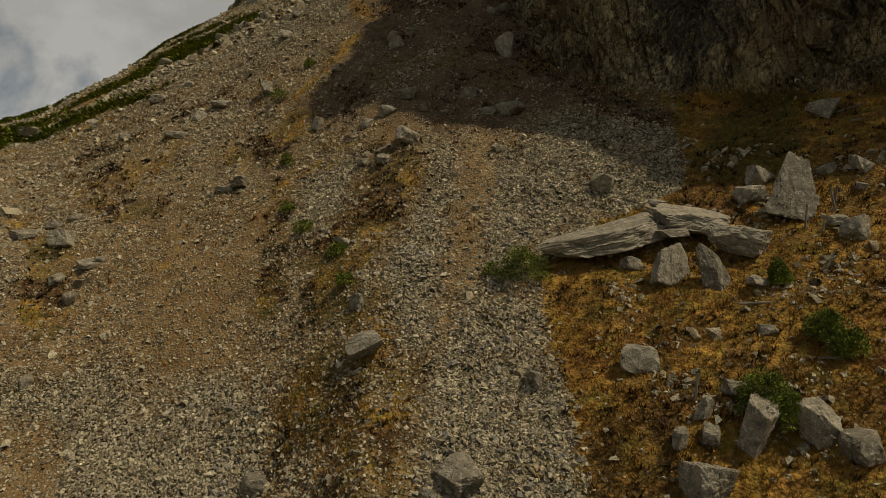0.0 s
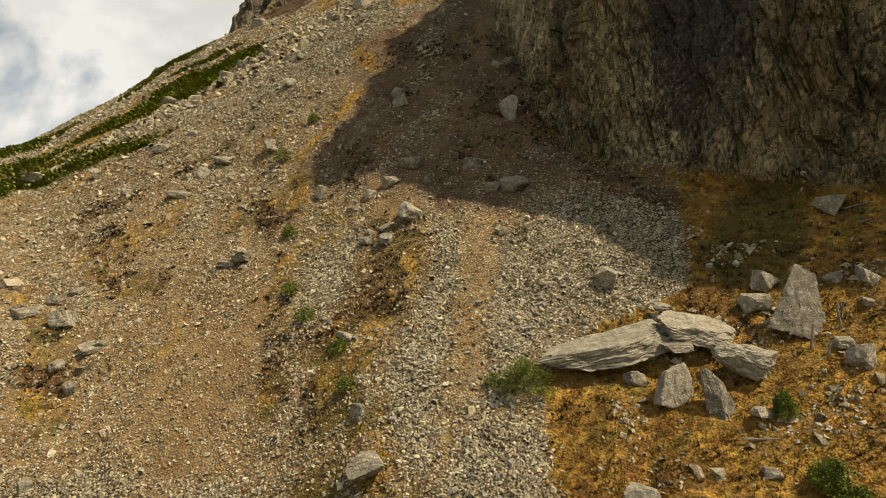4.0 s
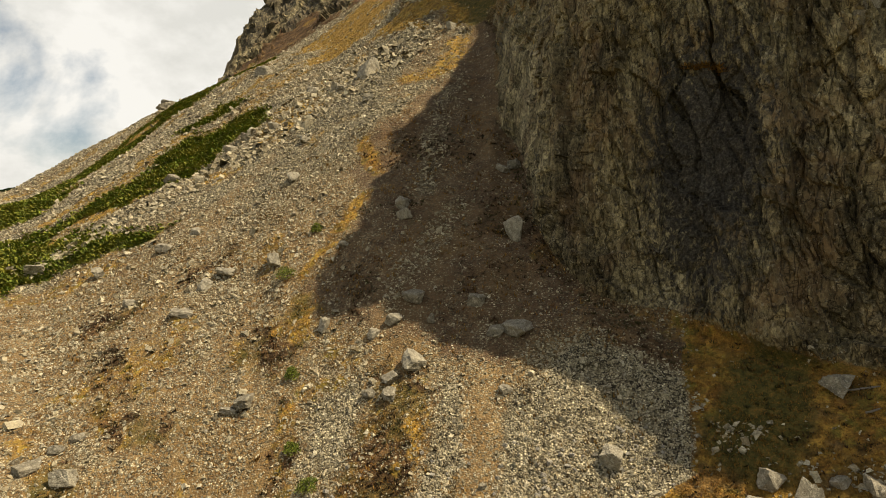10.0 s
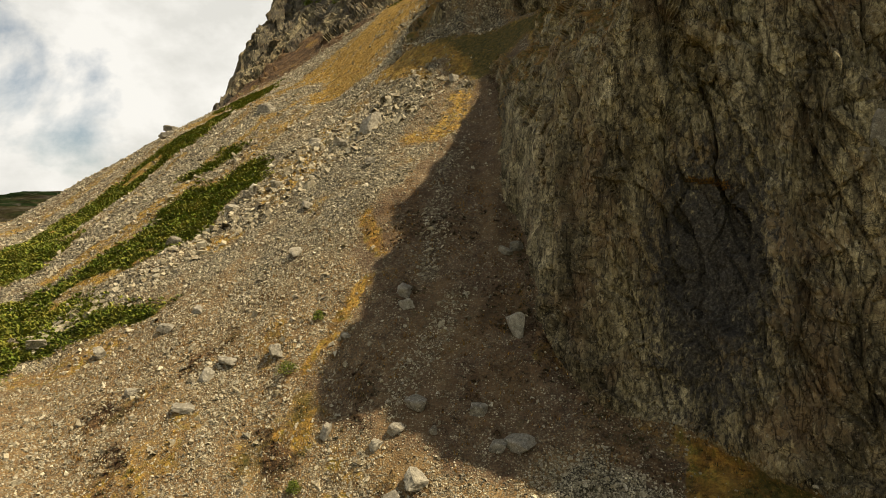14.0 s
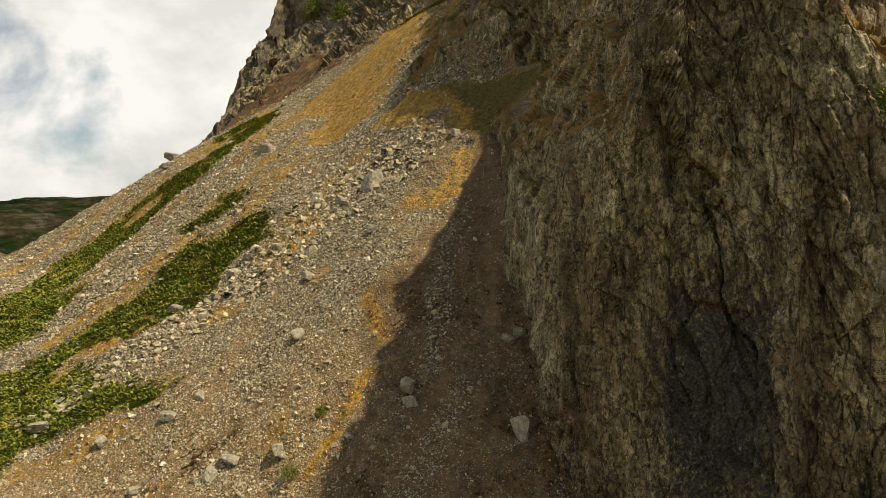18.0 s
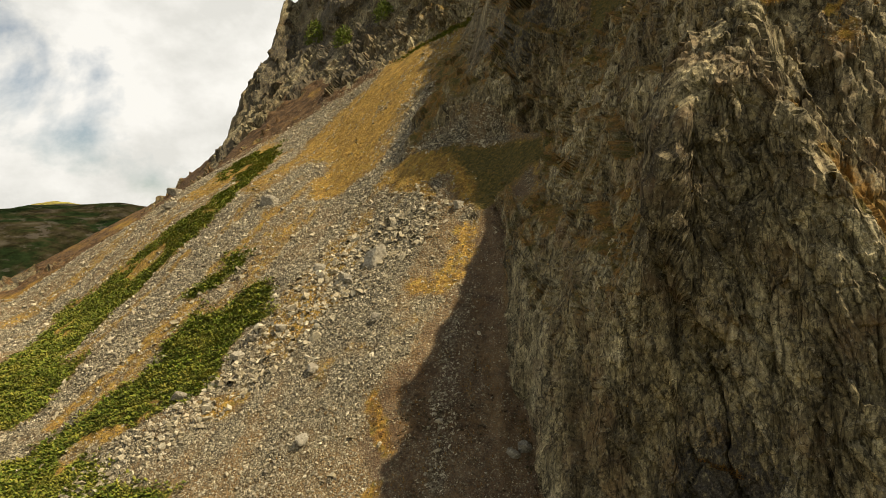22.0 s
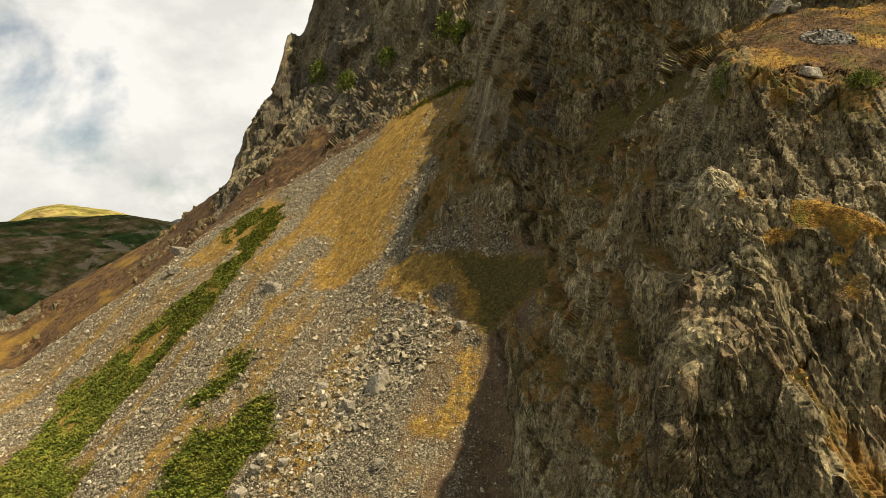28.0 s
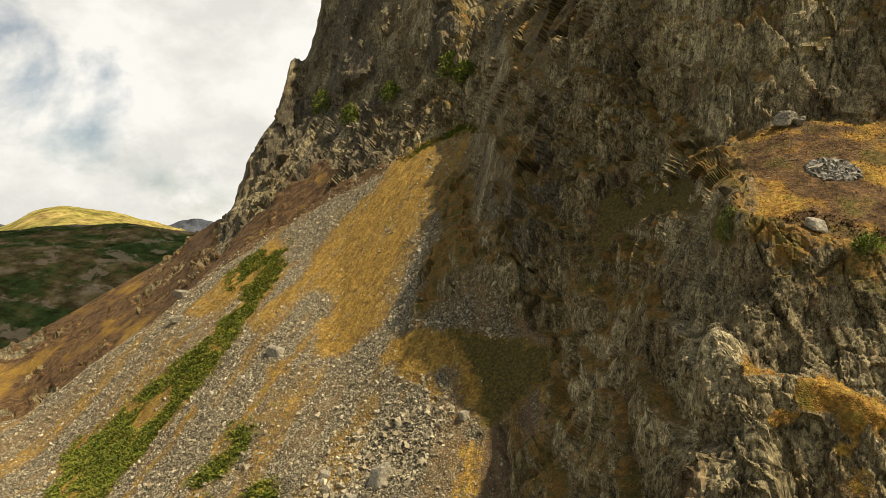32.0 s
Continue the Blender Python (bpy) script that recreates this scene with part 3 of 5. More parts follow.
# ---- materials ----
class Mat:
    """A node material under construction."""

    def __init__(self, name, rough=0.9):
        self.m = bpy.data.materials.new(name)
        self.m.use_nodes = True
        self.nt = self.m.node_tree
        self.bsdf = self.nt.nodes["Principled BSDF"]
        self.bsdf.inputs["Roughness"].default_value = rough
        self.bsdf.inputs["Specular IOR Level"].default_value = 0.12
        self.pos = self.nt.nodes.new("ShaderNodeTexCoord").outputs["Object"]

    def link(self, a, b):
        if isinstance(a, (int, float)):
            b.default_value = a
        elif isinstance(a, tuple):
            b.default_value = (*a, 1) if len(a) == 3 and len(b.default_value) == 4 else a
        else:
            self.nt.links.new(a, b)

    def noise(self, scale, detail=4, rough=0.6, stretch=None, out=0, distort=0.0):
        n = self.nt.nodes.new("ShaderNodeTexNoise")
        n.inputs["Scale"].default_value, n.inputs["Detail"].default_value, n.inputs["Roughness"].default_value = scale, detail, rough
        n.inputs["Distortion"].default_value = distort
        self.link(self.stretched(stretch), n.inputs["Vector"])
        return n.outputs[out]

    def stretched(self, stretch):
        if not stretch:
            return self.pos
        mp = self.nt.nodes.new("ShaderNodeMapping")
        mp.inputs["Scale"].default_value = stretch[:3]
        if len(stretch) > 3:
            mp.inputs["Rotation"].default_value = [radians(a) for a in stretch[3:]]
        self.link(self.pos, mp.inputs[0])
        return mp.outputs[0]

    def fall(self, scale, long, detail=6, rough=0.7):
        """Noise drawn out along the fall line of the scree."""
        mp = self.nt.nodes.new("ShaderNodeMapping")
        mp.vector_type = "TEXTURE"
        mp.inputs["Scale"].default_value = (long, 1, 1)
        mp.inputs["Rotation"].default_value = (0, radians(-25), radians(72))
        self.link(self.pos, mp.inputs[0])
        n = self.nt.nodes.new("ShaderNodeTexNoise")
        n.inputs["Scale"].default_value, n.inputs["Detail"].default_value, n.inputs["Roughness"].default_value = scale, detail, rough
        self.link(mp.outputs[0], n.inputs["Vector"])
        return n.outputs[0]

    def cells(self, scale, feature="F1", stretch=None, out="Distance", random=1.0):
        n = self.nt.nodes.new("ShaderNodeTexVoronoi")
        n.feature = feature
        n.inputs["Scale"].default_value = scale
        n.inputs["Randomness"].default_value = random
        self.link(self.stretched(stretch), n.inputs["Vector"])
        return n.outputs[out]

    def ramp(self, fac, *stops):
        r = self.nt.nodes.new("ShaderNodeValToRGB")
        el = r.color_ramp.elements
        while len(el) < len(stops):
            el.new(0.5)
        for e, (p, c) in zip(el, stops):
            e.position, e.color = p, (*c, 1) if isinstance(c, tuple) else (c, c, c, 1)
        self.link(fac, r.inputs[0])
        return r.outputs[0]

    def mix(self, fac, a, b, mode="MIX"):
        n = self.nt.nodes.new("ShaderNodeMix")
        n.data_type, n.blend_type = "RGBA", mode
        self.link(fac, n.inputs[0])
        self.link(a, n.inputs[6])
        self.link(b, n.inputs[7])
        return n.outputs[2]

    def math(self, op, a, b=0.0, clamp=False):
        n = self.nt.nodes.new("ShaderNodeMath")
        n.operation, n.use_clamp = op, clamp
        self.link(a, n.inputs[0])
        self.link(b, n.inputs[1])
        return n.outputs[0]

    def attr(self, name):
        n = self.nt.nodes.new("ShaderNodeAttribute")
        n.attribute_name = name
        s = self.nt.nodes.new("ShaderNodeSeparateColor")
        self.link(n.outputs["Color"], s.inputs[0])
        return s.outputs[0], s.outputs[1], s.outputs[2], n.outputs["Alpha"]

    def torn(self, mask, noise, amount=0.9, sharp=3.0):
        """A mask whose edge is torn by noise."""
        v = self.math("ADD", mask, self.math("MULTIPLY", self.math("SUBTRACT", noise, 0.5), amount))
        return self.math("ADD", self.math("MULTIPLY", self.math("SUBTRACT", v, 0.5), sharp), 0.5, True)

    def finish(self, color, height_out=None, strength=0.6, depth=0.1):
        self.link(color, self.bsdf.inputs["Base Color"])
        if height_out is not None:
            b = self.nt.nodes.new("ShaderNodeBump")
            b.inputs["Strength"].default_value, b.inputs["Distance"].default_value = strength, depth
            self.link(height_out, b.inputs["Height"])
            self.link(b.outputs[0], self.bsdf.inputs["Normal"])
        return self.m


def ground_material():
    m = Mat("scree_and_grass")
    g, gr, so, gv = m.attr("cover")
    he, go, sh, ol = m.attr("cover2")
    n_big, n_mid, n_fine = m.noise(0.18, 5), m.noise(0.9, 5, 0.65), m.noise(5.0, 4, 0.7)
    c1, c2 = m.cells(7.0, out="Color"), m.cells(2.2, out="Color")
    d1, c3 = m.cells(7.0), m.cells(0.7, out="Color")
    sep = m.nt.nodes.new("ShaderNodeSeparateColor")
    m.link(c1, sep.inputs[0])
    stone = m.ramp(sep.outputs[0], (0.0, (0.075, 0.060, 0.037)), (0.35, (0.215, 0.179, 0.108)), (0.75, (0.40, 0.344, 0.218)), (1.0, (0.61, 0.545, 0.37)))
    vary = m.ramp(c2, (0.25, 0.42), (0.5, 1.0), (0.75, 1.6))
    vary = m.mix(0.5, vary, m.ramp(c3, (0.25, 0.6), (0.75, 1.35)), "MULTIPLY")
    stone = m.mix(0.8, stone, vary, "MULTIPLY")
    gaps = m.ramp(d1, (0.2, 1.0), (0.65, 0.18))
    stone = m.mix(0.9, stone, gaps, "MULTIPLY")
    # higher up the scree is coarser
    xyz = m.nt.nodes.new("ShaderNodeSeparateXYZ")
    m.link(m.pos, xyz.inputs[0])
    coarse = m.math("MULTIPLY", m.math("SUBTRACT", xyz.outputs[1], 48.0), 0.022, True)
    c4, d4 = m.cells(3.4, out="Color"), m.cells(3.4)
    sep4 = m.nt.nodes.new("ShaderNodeSeparateColor")
    m.link(c4, sep4.inputs[0])
    block = m.ramp(sep4.outputs[0], (0.0, (0.075, 0.061, 0.039)), (0.35, (0.235, 0.200, 0.128)), (0.7, (0.43, 0.378, 0.252)), (1.0, (0.68, 0.61, 0.43)))
    block = m.mix(0.95, block, m.ramp(d4, (0.22, 1.0), (0.60, 0.18)), "MULTIPLY")
    block = m.mix(0.5, block, gaps, "MULTIPLY")
    stone = m.mix(m.math("MULTIPLY", coarse, 0.8), stone, block)
    run = m.fall(0.8, 9.0)
    ragged = m.math("ADD", m.math("MULTIPLY", n_mid, 0.6), m.math("MULTIPLY", run, 0.4))
    stone = m.mix(0.6, stone, m.ramp(run, (0.40, 0.55), (0.5, 1.0), (0.60, 1.35)), "MULTIPLY")
    tan = m.ramp(n_mid, (0.3, (0.11, 0.063, 0.027)), (0.5, (0.19, 0.118, 0.050)), (0.7, (0.255, 0.172, 0.080)))
    tan = m.mix(m.ramp(sep.outputs[1], (0.35, 0.0), (0.65, 0.8)), tan, stone)
    tan = m.mix(0.6, tan, m.ramp(n_fine, (0.36, 0.45), (0.5, 1.0), (0.62, 1.45)), "MULTIPLY")
    base = m.mix(m.torn(gv, n_mid, 1.0, 2.2), tan, stone)
    dirt = m.ramp(n_mid, (0.3, (0.13, 0.078, 0.034)), (0.55, (0.20, 0.128, 0.055)), (0.75, (0.25, 0.172, 0.085)))
    dirt = m.mix(m.ramp(sep.outputs[2], (0.55, 0.0), (0.9, 0.5)), dirt, stone)
    base = m.mix(m.torn(so, n_mid, 0.8, 2.5), base, dirt)
    # brown earth with the darkness of the cast shadow in its tones
    shaded_earth = m.ramp(n_mid, (0.3, (0.060, 0.037, 0.021)), (0.55, (0.105, 0.066, 0.038)), (0.75, (0.15, 0.105, 0.066)))
    shaded_earth = m.mix(m.ramp(sep.outputs[2], (0.40, 0.0), (0.85, 0.65)), shaded_earth, stone)
    shaded_earth = m.mix(0.6, shaded_earth, m.ramp(n_fine, (0.36, 0.4), (0.5, 1.0), (0.62, 1.5)), "MULTIPLY")
    base = m.mix(m.math("MULTIPLY", m.torn(sh, n_mid, 0.8, 2.0), m.ramp(n_big, (0.38, 0.95), (0.6, 0.5))), base, shaded_earth)
    turf = m.ramp(n_mid, (0.30, (0.10, 0.048, 0.015)), (0.42, (0.19, 0.092, 0.020)), (0.52, (0.27, 0.150, 0.030)), (0.60, (0.19, 0.135, 0.026)), (0.72, (0.085, 0.090, 0.018)))
    turf = m.mix(m.math("MULTIPLY", go, 0.7), turf, m.ramp(n_mid, (0.3, (0.17, 0.095, 0.022)), (0.5, (0.33, 0.205, 0.048)), (0.7, (0.42, 0.29, 0.085))))
    turf = m.mix(m.ramp(n_fine, (0.35, 0.55), (0.6, 0.0)), turf, (0.07, 0.042, 0.016))
    turf = m.mix(m.ramp(n_big, (0.46, 0.0), (0.64, 0.6)), turf, (0.30, 0.18, 0.036))
    blade, patch = m.noise(2.0, 7, 0.78), m.noise(0.35, 6, 0.72)
    turf = m.mix(0.85, turf, m.ramp(blade, (0.38, 0.38), (0.5, 1.0), (0.61, 1.65)), "MULTIPLY")
    turf = m.mix(0.6, turf, m.ramp(run, (0.40, 0.55), (0.5, 1.0), (0.60, 1.45)), "MULTIPLY")
    turf = m.mix(m.ramp(patch, (0.50, 0.0), (0.60, 0.55)), turf, (0.13, 0.082, 0.024))
    turf = m.mix(m.ramp(patch, (0.36, 0.6), (0.45, 0.0)), turf, (0.12, 0.105, 0.024))
    base = m.mix(m.torn(g, ragged, 2.5, 2.6), base, turf)
    # heather; on the spur and crag foot its dark tones paint shade too
    heather = m.ramp(blade, (0.36, (0.030, 0.019, 0.010)), (0.5, (0.085, 0.050, 0.023)), (0.64, (0.16, 0.092, 0.038)))
    heather = m.mix(0.8, heather, m.ramp(patch, (0.40, 0.4), (0.5, 1.0), (0.60, 1.7)), "MULTIPLY")
    base = m.mix(m.torn(he, n_mid, 0.9, 3.0), base, heather)
    base = m.mix(m.torn(ol, patch, 2.2, 1.8), base, m.ramp(blade, (0.36, (0.030, 0.027, 0.008)), (0.47, (0.066, 0.057, 0.015)), (0.56, (0.112, 0.082, 0.022)), (0.64, (0.19, 0.112, 0.030))))
    leaf = m.ramp(n_fine, (0.3, (0.035, 0.050, 0.008)), (0.55, (0.085, 0.10, 0.015)), (0.8, (0.17, 0.14, 0.025)))
    base = m.mix(m.torn(gr, n_mid, 0.9, 3.0), base, leaf)
    h = m.math("ADD", m.math("SUBTRACT", 1.0, d1), m.math("MULTIPLY", m.math("MULTIPLY", m.math("SUBTRACT", 1.0, d4), coarse), 2.4))
    h = m.math("ADD", h, m.math("MULTIPLY", n_fine, 0.7))
    return m.finish(base, h, 0.8, 0.10)


def rock_material(name="rock_face"):
    m = Mat(name, 0.85)
    g, gr, _, damp_and_shade = m.attr("cover")
    n_big = m.noise(0.10, 6, 0.62, (1, 1, 0.45, 0, 22, 0), distort=0.5)
    n_mid, n_fine = m.noise(0.8, 7, 0.72, (1, 1, 0.5, 0, 22, 0)), m.noise(5.0, 6, 0.8)
    streak = m.noise(1.1, 6, 0.68, (1, 1, 0.14, 0, 22, 0))
    rust, lich, tuft = m.noise(0.22, 6, 0.7), m.noise(2.6, 6, 0.78), m.noise(1.6, 5, 0.7)
    turf_n = m.noise(0.35, 7, 0.75)
    grain, pits = m.noise(12.0, 3, 0.65), m.noise(2.2, 7, 0.75, (1, 1, 0.6, 0, 22, 0))
    # joints: thin broken lines, most of them steep and leaning
    lean, flat = (1.0, 1.0, 0.22, 0, 24, 0), (1.0, 1.0, 1.7, 0, -18, 0)

    def joints(scale, stretch, width):
        n = m.noise(scale, 3, 0.55, stretch, distort=0.3)
        return m.ramp(m.math("ABSOLUTE", m.math("SUBTRACT", n, 0.5)), (0.0, 0.12), (width, 1.0))

    crack = m.math("MULTIPLY", joints(0.35, lean, 0.013), joints(1.1, lean, 0.022))
    crack = m.math("MULTIPLY", crack, joints(0.4, flat, 0.010))
    f1 = m.cells(0.45, stretch=lean, out="Color")
    col = m.ramp(n_big, (0.34, (0.064, 0.050, 0.026)), (0.43, (0.132, 0.106, 0.056)), (0.54, (0.205, 0.170, 0.093)), (0.66, (0.32, 0.272, 0.160)))
    col = m.mix(0.5, col, m.ramp(n_mid, (0.36, 0.5), (0.52, 1.0), (0.64, 1.45)), "MULTIPLY")
    col = m.mix(0.22, col, m.ramp(streak, (0.38, 0.5), (0.5, 1.0), (0.62, 1.3)), "MULTIPLY")
    f2, f3 = m.cells(1.7, stretch=(1, 1, 0.4, 0, 24, 0), out="Color"), m.cells(5.5, stretch=(1, 1, 0.6, 0, 20, 0), out="Color")
    col = m.mix(0.35, col, m.ramp(f1, (0.2, 0.55), (0.8, 1.45)), "MULTIPLY")
    col = m.mix(0.55, col, m.ramp(f2, (0.25, 0.4), (0.5, 1.0), (0.75, 1.6)), "MULTIPLY")
    col = m.mix(0.5, col, m.ramp(f3, (0.25, 0.4), (0.5, 1.0), (0.75, 1.6)), "MULTIPLY")
    col = m.mix(0.45, col, m.ramp(pits, (0.40, 0.4), (0.5, 1.0), (0.60, 1.5)), "MULTIPLY")
    col = m.mix(0.55, col, m.ramp(grain, (0.38, 0.45), (0.5, 1.0), (0.62, 1.6)), "MULTIPLY")
    col = m.mix(m.ramp(rust, (0.50, 0.0), (0.66, 0.55)), col, (0.20, 0.125, 0.062))
    col = m.mix(m.ramp(lich, (0.58, 0.0), (0.63, 0.6)), col, (0.37, 0.33, 0.235))
    col = m.mix(m.ramp(n_fine, (0.35, 0.8), (0.40, 0.0)), col, (0.035, 0.028, 0.020))
    col = m.mix(0.85, col, crack, "MULTIPLY")
    # water-stained, mossy black rock; it also paints the left crag's shade
    col = m.mix(m.torn(damp_and_shade, pits, 4.0, 2.2), col, m.ramp(n_fine, (0.38, (0.020, 0.018, 0.014)), (0.52, (0.050, 0.044, 0.034)), (0.62, (0.11, 0.098, 0.075))))
    turf = m.ramp(turf_n, (0.34, (0.050, 0.052, 0.013)), (0.46, (0.11, 0.082, 0.023)), (0.56, (0.18, 0.098, 0.027)), (0.66, (0.25, 0.145, 0.038)))
    turf = m.mix(0.95, turf, m.ramp(n_fine, (0.36, 0.35), (0.5, 1.0), (0.62, 1.4)), "MULTIPLY")
    turf = m.mix(m.ramp(pits, (0.36, 0.7), (0.46, 0.0)), turf, (0.045, 0.034, 0.016))
    col = m.mix(m.torn(g, tuft, 1.5, 3.0), col, turf)
    h = m.math("ADD", m.math("MULTIPLY", grain, 0.3), m.math("ADD", m.math("MULTIPLY", pits, 0.9), m.math("ADD", m.math("MULTIPLY", f2, 1.0), m.math("MULTIPLY", f3, 0.4))))
    return m.finish(col, h, 0.65, 0.11)


def stone_material(name, tones, island=True, scale=3.0, bedding=0.7):
    """Loose stone: a tone for each piece, lichen spots and grain."""
    m = Mat(name, 0.88)
    if island:
        rnd = m.nt.nodes.new("ShaderNodeNewGeometry").outputs["Random Per Island"]
    else:
        rnd = m.nt.nodes.new("ShaderNodeObjectInfo").outputs["Random"]
    col = m.ramp(rnd, *[(i / (len(tones) - 1), t) for i, t in enumerate(tones)])
    n1, n2 = m.noise(scale, 6, 0.7), m.noise(scale * 6, 4, 0.7)
    col = m.mix(0.8, col, m.ramp(n1, (0.34, 0.42), (0.5, 0.95), (0.66, 1.5)), "MULTIPLY")
    col = m.mix(m.ramp(m.noise(scale * 1.7, 5, 0.75), (0.54, 0.0), (0.62, 0.7)), col, (0.42, 0.39, 0.31))
    col = m.mix(m.ramp(n2, (0.3, 0.5), (0.5, 0.0)), col, (0.05, 0.043, 0.034))
    spk = m.noise(scale * 9, 3, 0.6)
    col = m.mix(m.ramp(spk, (0.58, 0.0), (0.68, 0.5)), col, (0.46, 0.43, 0.35))
    col = m.mix(m.ramp(spk, (0.34, 0.6), (0.44, 0.0)), col, (0.055, 0.046, 0.034))
    bed = m.noise(scale, 5, 0.7, (1, 1, 5, 25, 10, 0))
    return m.finish(col, m.math("ADD", n2, m.math("MULTIPLY", bed, bedding)), 0.8, 0.06)


def leaf_material(name, a, b, c):
    m = Mat(name, 0.7)
    rnd = m.nt.nodes.new("ShaderNodeNewGeometry").outputs["Random Per Island"]
    col = m.mix(0.85, m.ramp(rnd, (0.0, a), (0.5, b), (1.0, c)), m.ramp(m.noise(0.6, 5, 0.7), (0.34, 0.35), (0.5, 0.95), (0.66, 1.6)), "MULTIPLY")
    col = m.mix(m.ramp(m.noise(0.22, 5, 0.65), (0.50, 0.0), (0.62, 0.75)), col, c)
    m.bsdf.inputs["Transmission Weight"].default_value = 0.0
    return m.finish(col)


def wood_material():
    m = Mat("weathered_wood", 0.9)
    g = m.noise(9.0, 5, 0.7, (1, 1, 0.08))
    return m.finish(m.ramp(g, (0.3, (0.09, 0.075, 0.058)), (0.7, (0.26, 0.225, 0.18))), g, 0.6, 0.02)


M_GROUND, M_ROCK = ground_material(), rock_material()
M_STONE = stone_material("loose_stone", [(0.12, 0.096, 0.058), (0.29, 0.243, 0.145), (0.42, 0.362, 0.235), (0.18, 0.146, 0.087), (0.56, 0.50, 0.345), (0.26, 0.20, 0.11)], True, 2.0)
M_HEAP = stone_material("heap_stone", [(0.10, 0.092, 0.075), (0.19, 0.175, 0.145), (0.27, 0.25, 0.21), (0.14, 0.127, 0.10)], True, 2.0)
M_STONE1 = stone_material("single_stone", [(0.15, 0.135, 0.11), (0.27, 0.25, 0.20), (0.36, 0.335, 0.28), (0.21, 0.19, 0.155)], False, 4.0)
M_BOULDER = stone_material("boulder_rock", [(0.16, 0.142, 0.102), (0.23, 0.205, 0.15), (0.29, 0.26, 0.19), (0.17, 0.148, 0.105)], False, 2.1, 0.25)
M_GRASS = leaf_material("dry_grass", (0.09, 0.043, 0.013), (0.20, 0.098, 0.022), (0.28, 0.165, 0.036))
M_BRACKEN = leaf_material("bracken", (0.06, 0.092, 0.010), (0.12, 0.155, 0.02), (0.22, 0.20, 0.035))
M_SHRUB = leaf_material("shrub_leaves", (0.048, 0.075, 0.012), (0.11, 0.145, 0.022), (0.20, 0.22, 0.038))
M_WOOD = wood_material()


# ---- the mountain ----
def mesh_from(name, verts, faces, mat, flat=True):
    me = bpy.data.meshes.new(name)
    me.vertices.add(len(verts))
    me.vertices.foreach_set("co", np.ascontiguousarray(verts, np.float32).ravel())
    n = faces.shape[1]
    me.loops.add(faces.size)
    me.loops.foreach_set("vertex_index", np.ascontiguousarray(faces, np.int32).ravel())
    me.polygons.add(len(faces))
    me.polygons.foreach_set("loop_start", np.arange(0, faces.size, n, dtype=np.int32))
    me.update(calc_edges=True)
    me.materials.append(mat)
    if flat:
        me.shade_flat()
    return me


idx = np.arange(NR * NC).reshape(NR, NC)
quads = np.stack([idx[:-1, :-1], idx[:-1, 1:], idx[1:, 1:], idx[1:, :-1]], -1).reshape(-1, 4)
frock = rock[quads].mean(1) > 0.5
fs, faz = sv[quads].mean(1), az_v[quads].mean(1)
butt = (fs < 5.02) | ((faz > 17) & (fs < 6.9))


def piece(name, mask, mat, label, cat):
    f = quads[mask]
    used, inv = np.unique(f, return_inverse=True)
    me = mesh_from(name, X[used], inv.reshape(-1, 4), mat, mat is M_ROCK)
    for an, av in (("cover", cover), ("cover2", cover2)):
        a = me.attributes.new(an, "FLOAT_COLOR", "POINT")
        a.data.foreach_set("color", np.ascontiguousarray(av[used], np.float32).ravel())
    return tagged(new(name, me), label, cat, kind="structure")


GROUND = piece("ground", ~frock, M_GROUND, "steep grey scree slope streaked with dry orange grass", "ground")
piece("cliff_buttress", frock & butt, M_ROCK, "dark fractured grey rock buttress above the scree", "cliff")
piece("cliff_crag", frock & ~butt, M_ROCK, "tall shaded grey crag with grassy ledges", "cliff")


def valley_floor():
    n = 90
    u = np.linspace(-1, 1, n)
    g = np.sign(u) * (np.abs(u) ** 3) * 4600
    gx, gy = np.meshgrid(g, g)
    p = np.stack([gx.ravel(), gy.ravel(), np.zeros(n * n)], -1)
    z = np.clip(-17 + 0.2 * p[:, 0] + 0.6 * np.minimum(p[:, 1], 0), -66, -12)
    p[:, 2] = z + 3 * fbm(p * 0.01, 3, 151) * np.clip(np.hypot(gx.ravel(), gy.ravel()) / 100, 0, 1)
    k = np.arange(n * n).reshape(n, n)
    f = np.stack([k[:-1, :-1], k[:-1, 1:], k[1:, 1:], k[1:, :-1]], -1).reshape(-1, 4)
    return tagged(new("ground_valley", mesh_from("ground_valley", p, f, M_FELL, False)), "broad grassy valley floor below the mountain", "ground", kind="structure")


def fell_material(name, stops, scale, rocky):
    m = Mat(name, 1.0)
    m.bsdf.inputs["Specular IOR Level"].default_value = 0.0
    n1, n2 = m.noise(scale, 7, 0.65, distort=0.4), m.noise(scale * 5, 6, 0.7)
    col = m.ramp(n1, *stops)
    col = m.mix(0.85, col, m.ramp(n2, (0.38, 0.4), (0.5, 1.0), (0.62, 1.6)), "MULTIPLY")
    col = m.mix(m.ramp(m.noise(scale * 2.2, 6, 0.7), (0.55, 0.0), (0.59, rocky)), col, (0.075, 0.064, 0.053))
    return m.finish(col, n2, 0.8, 3.0)


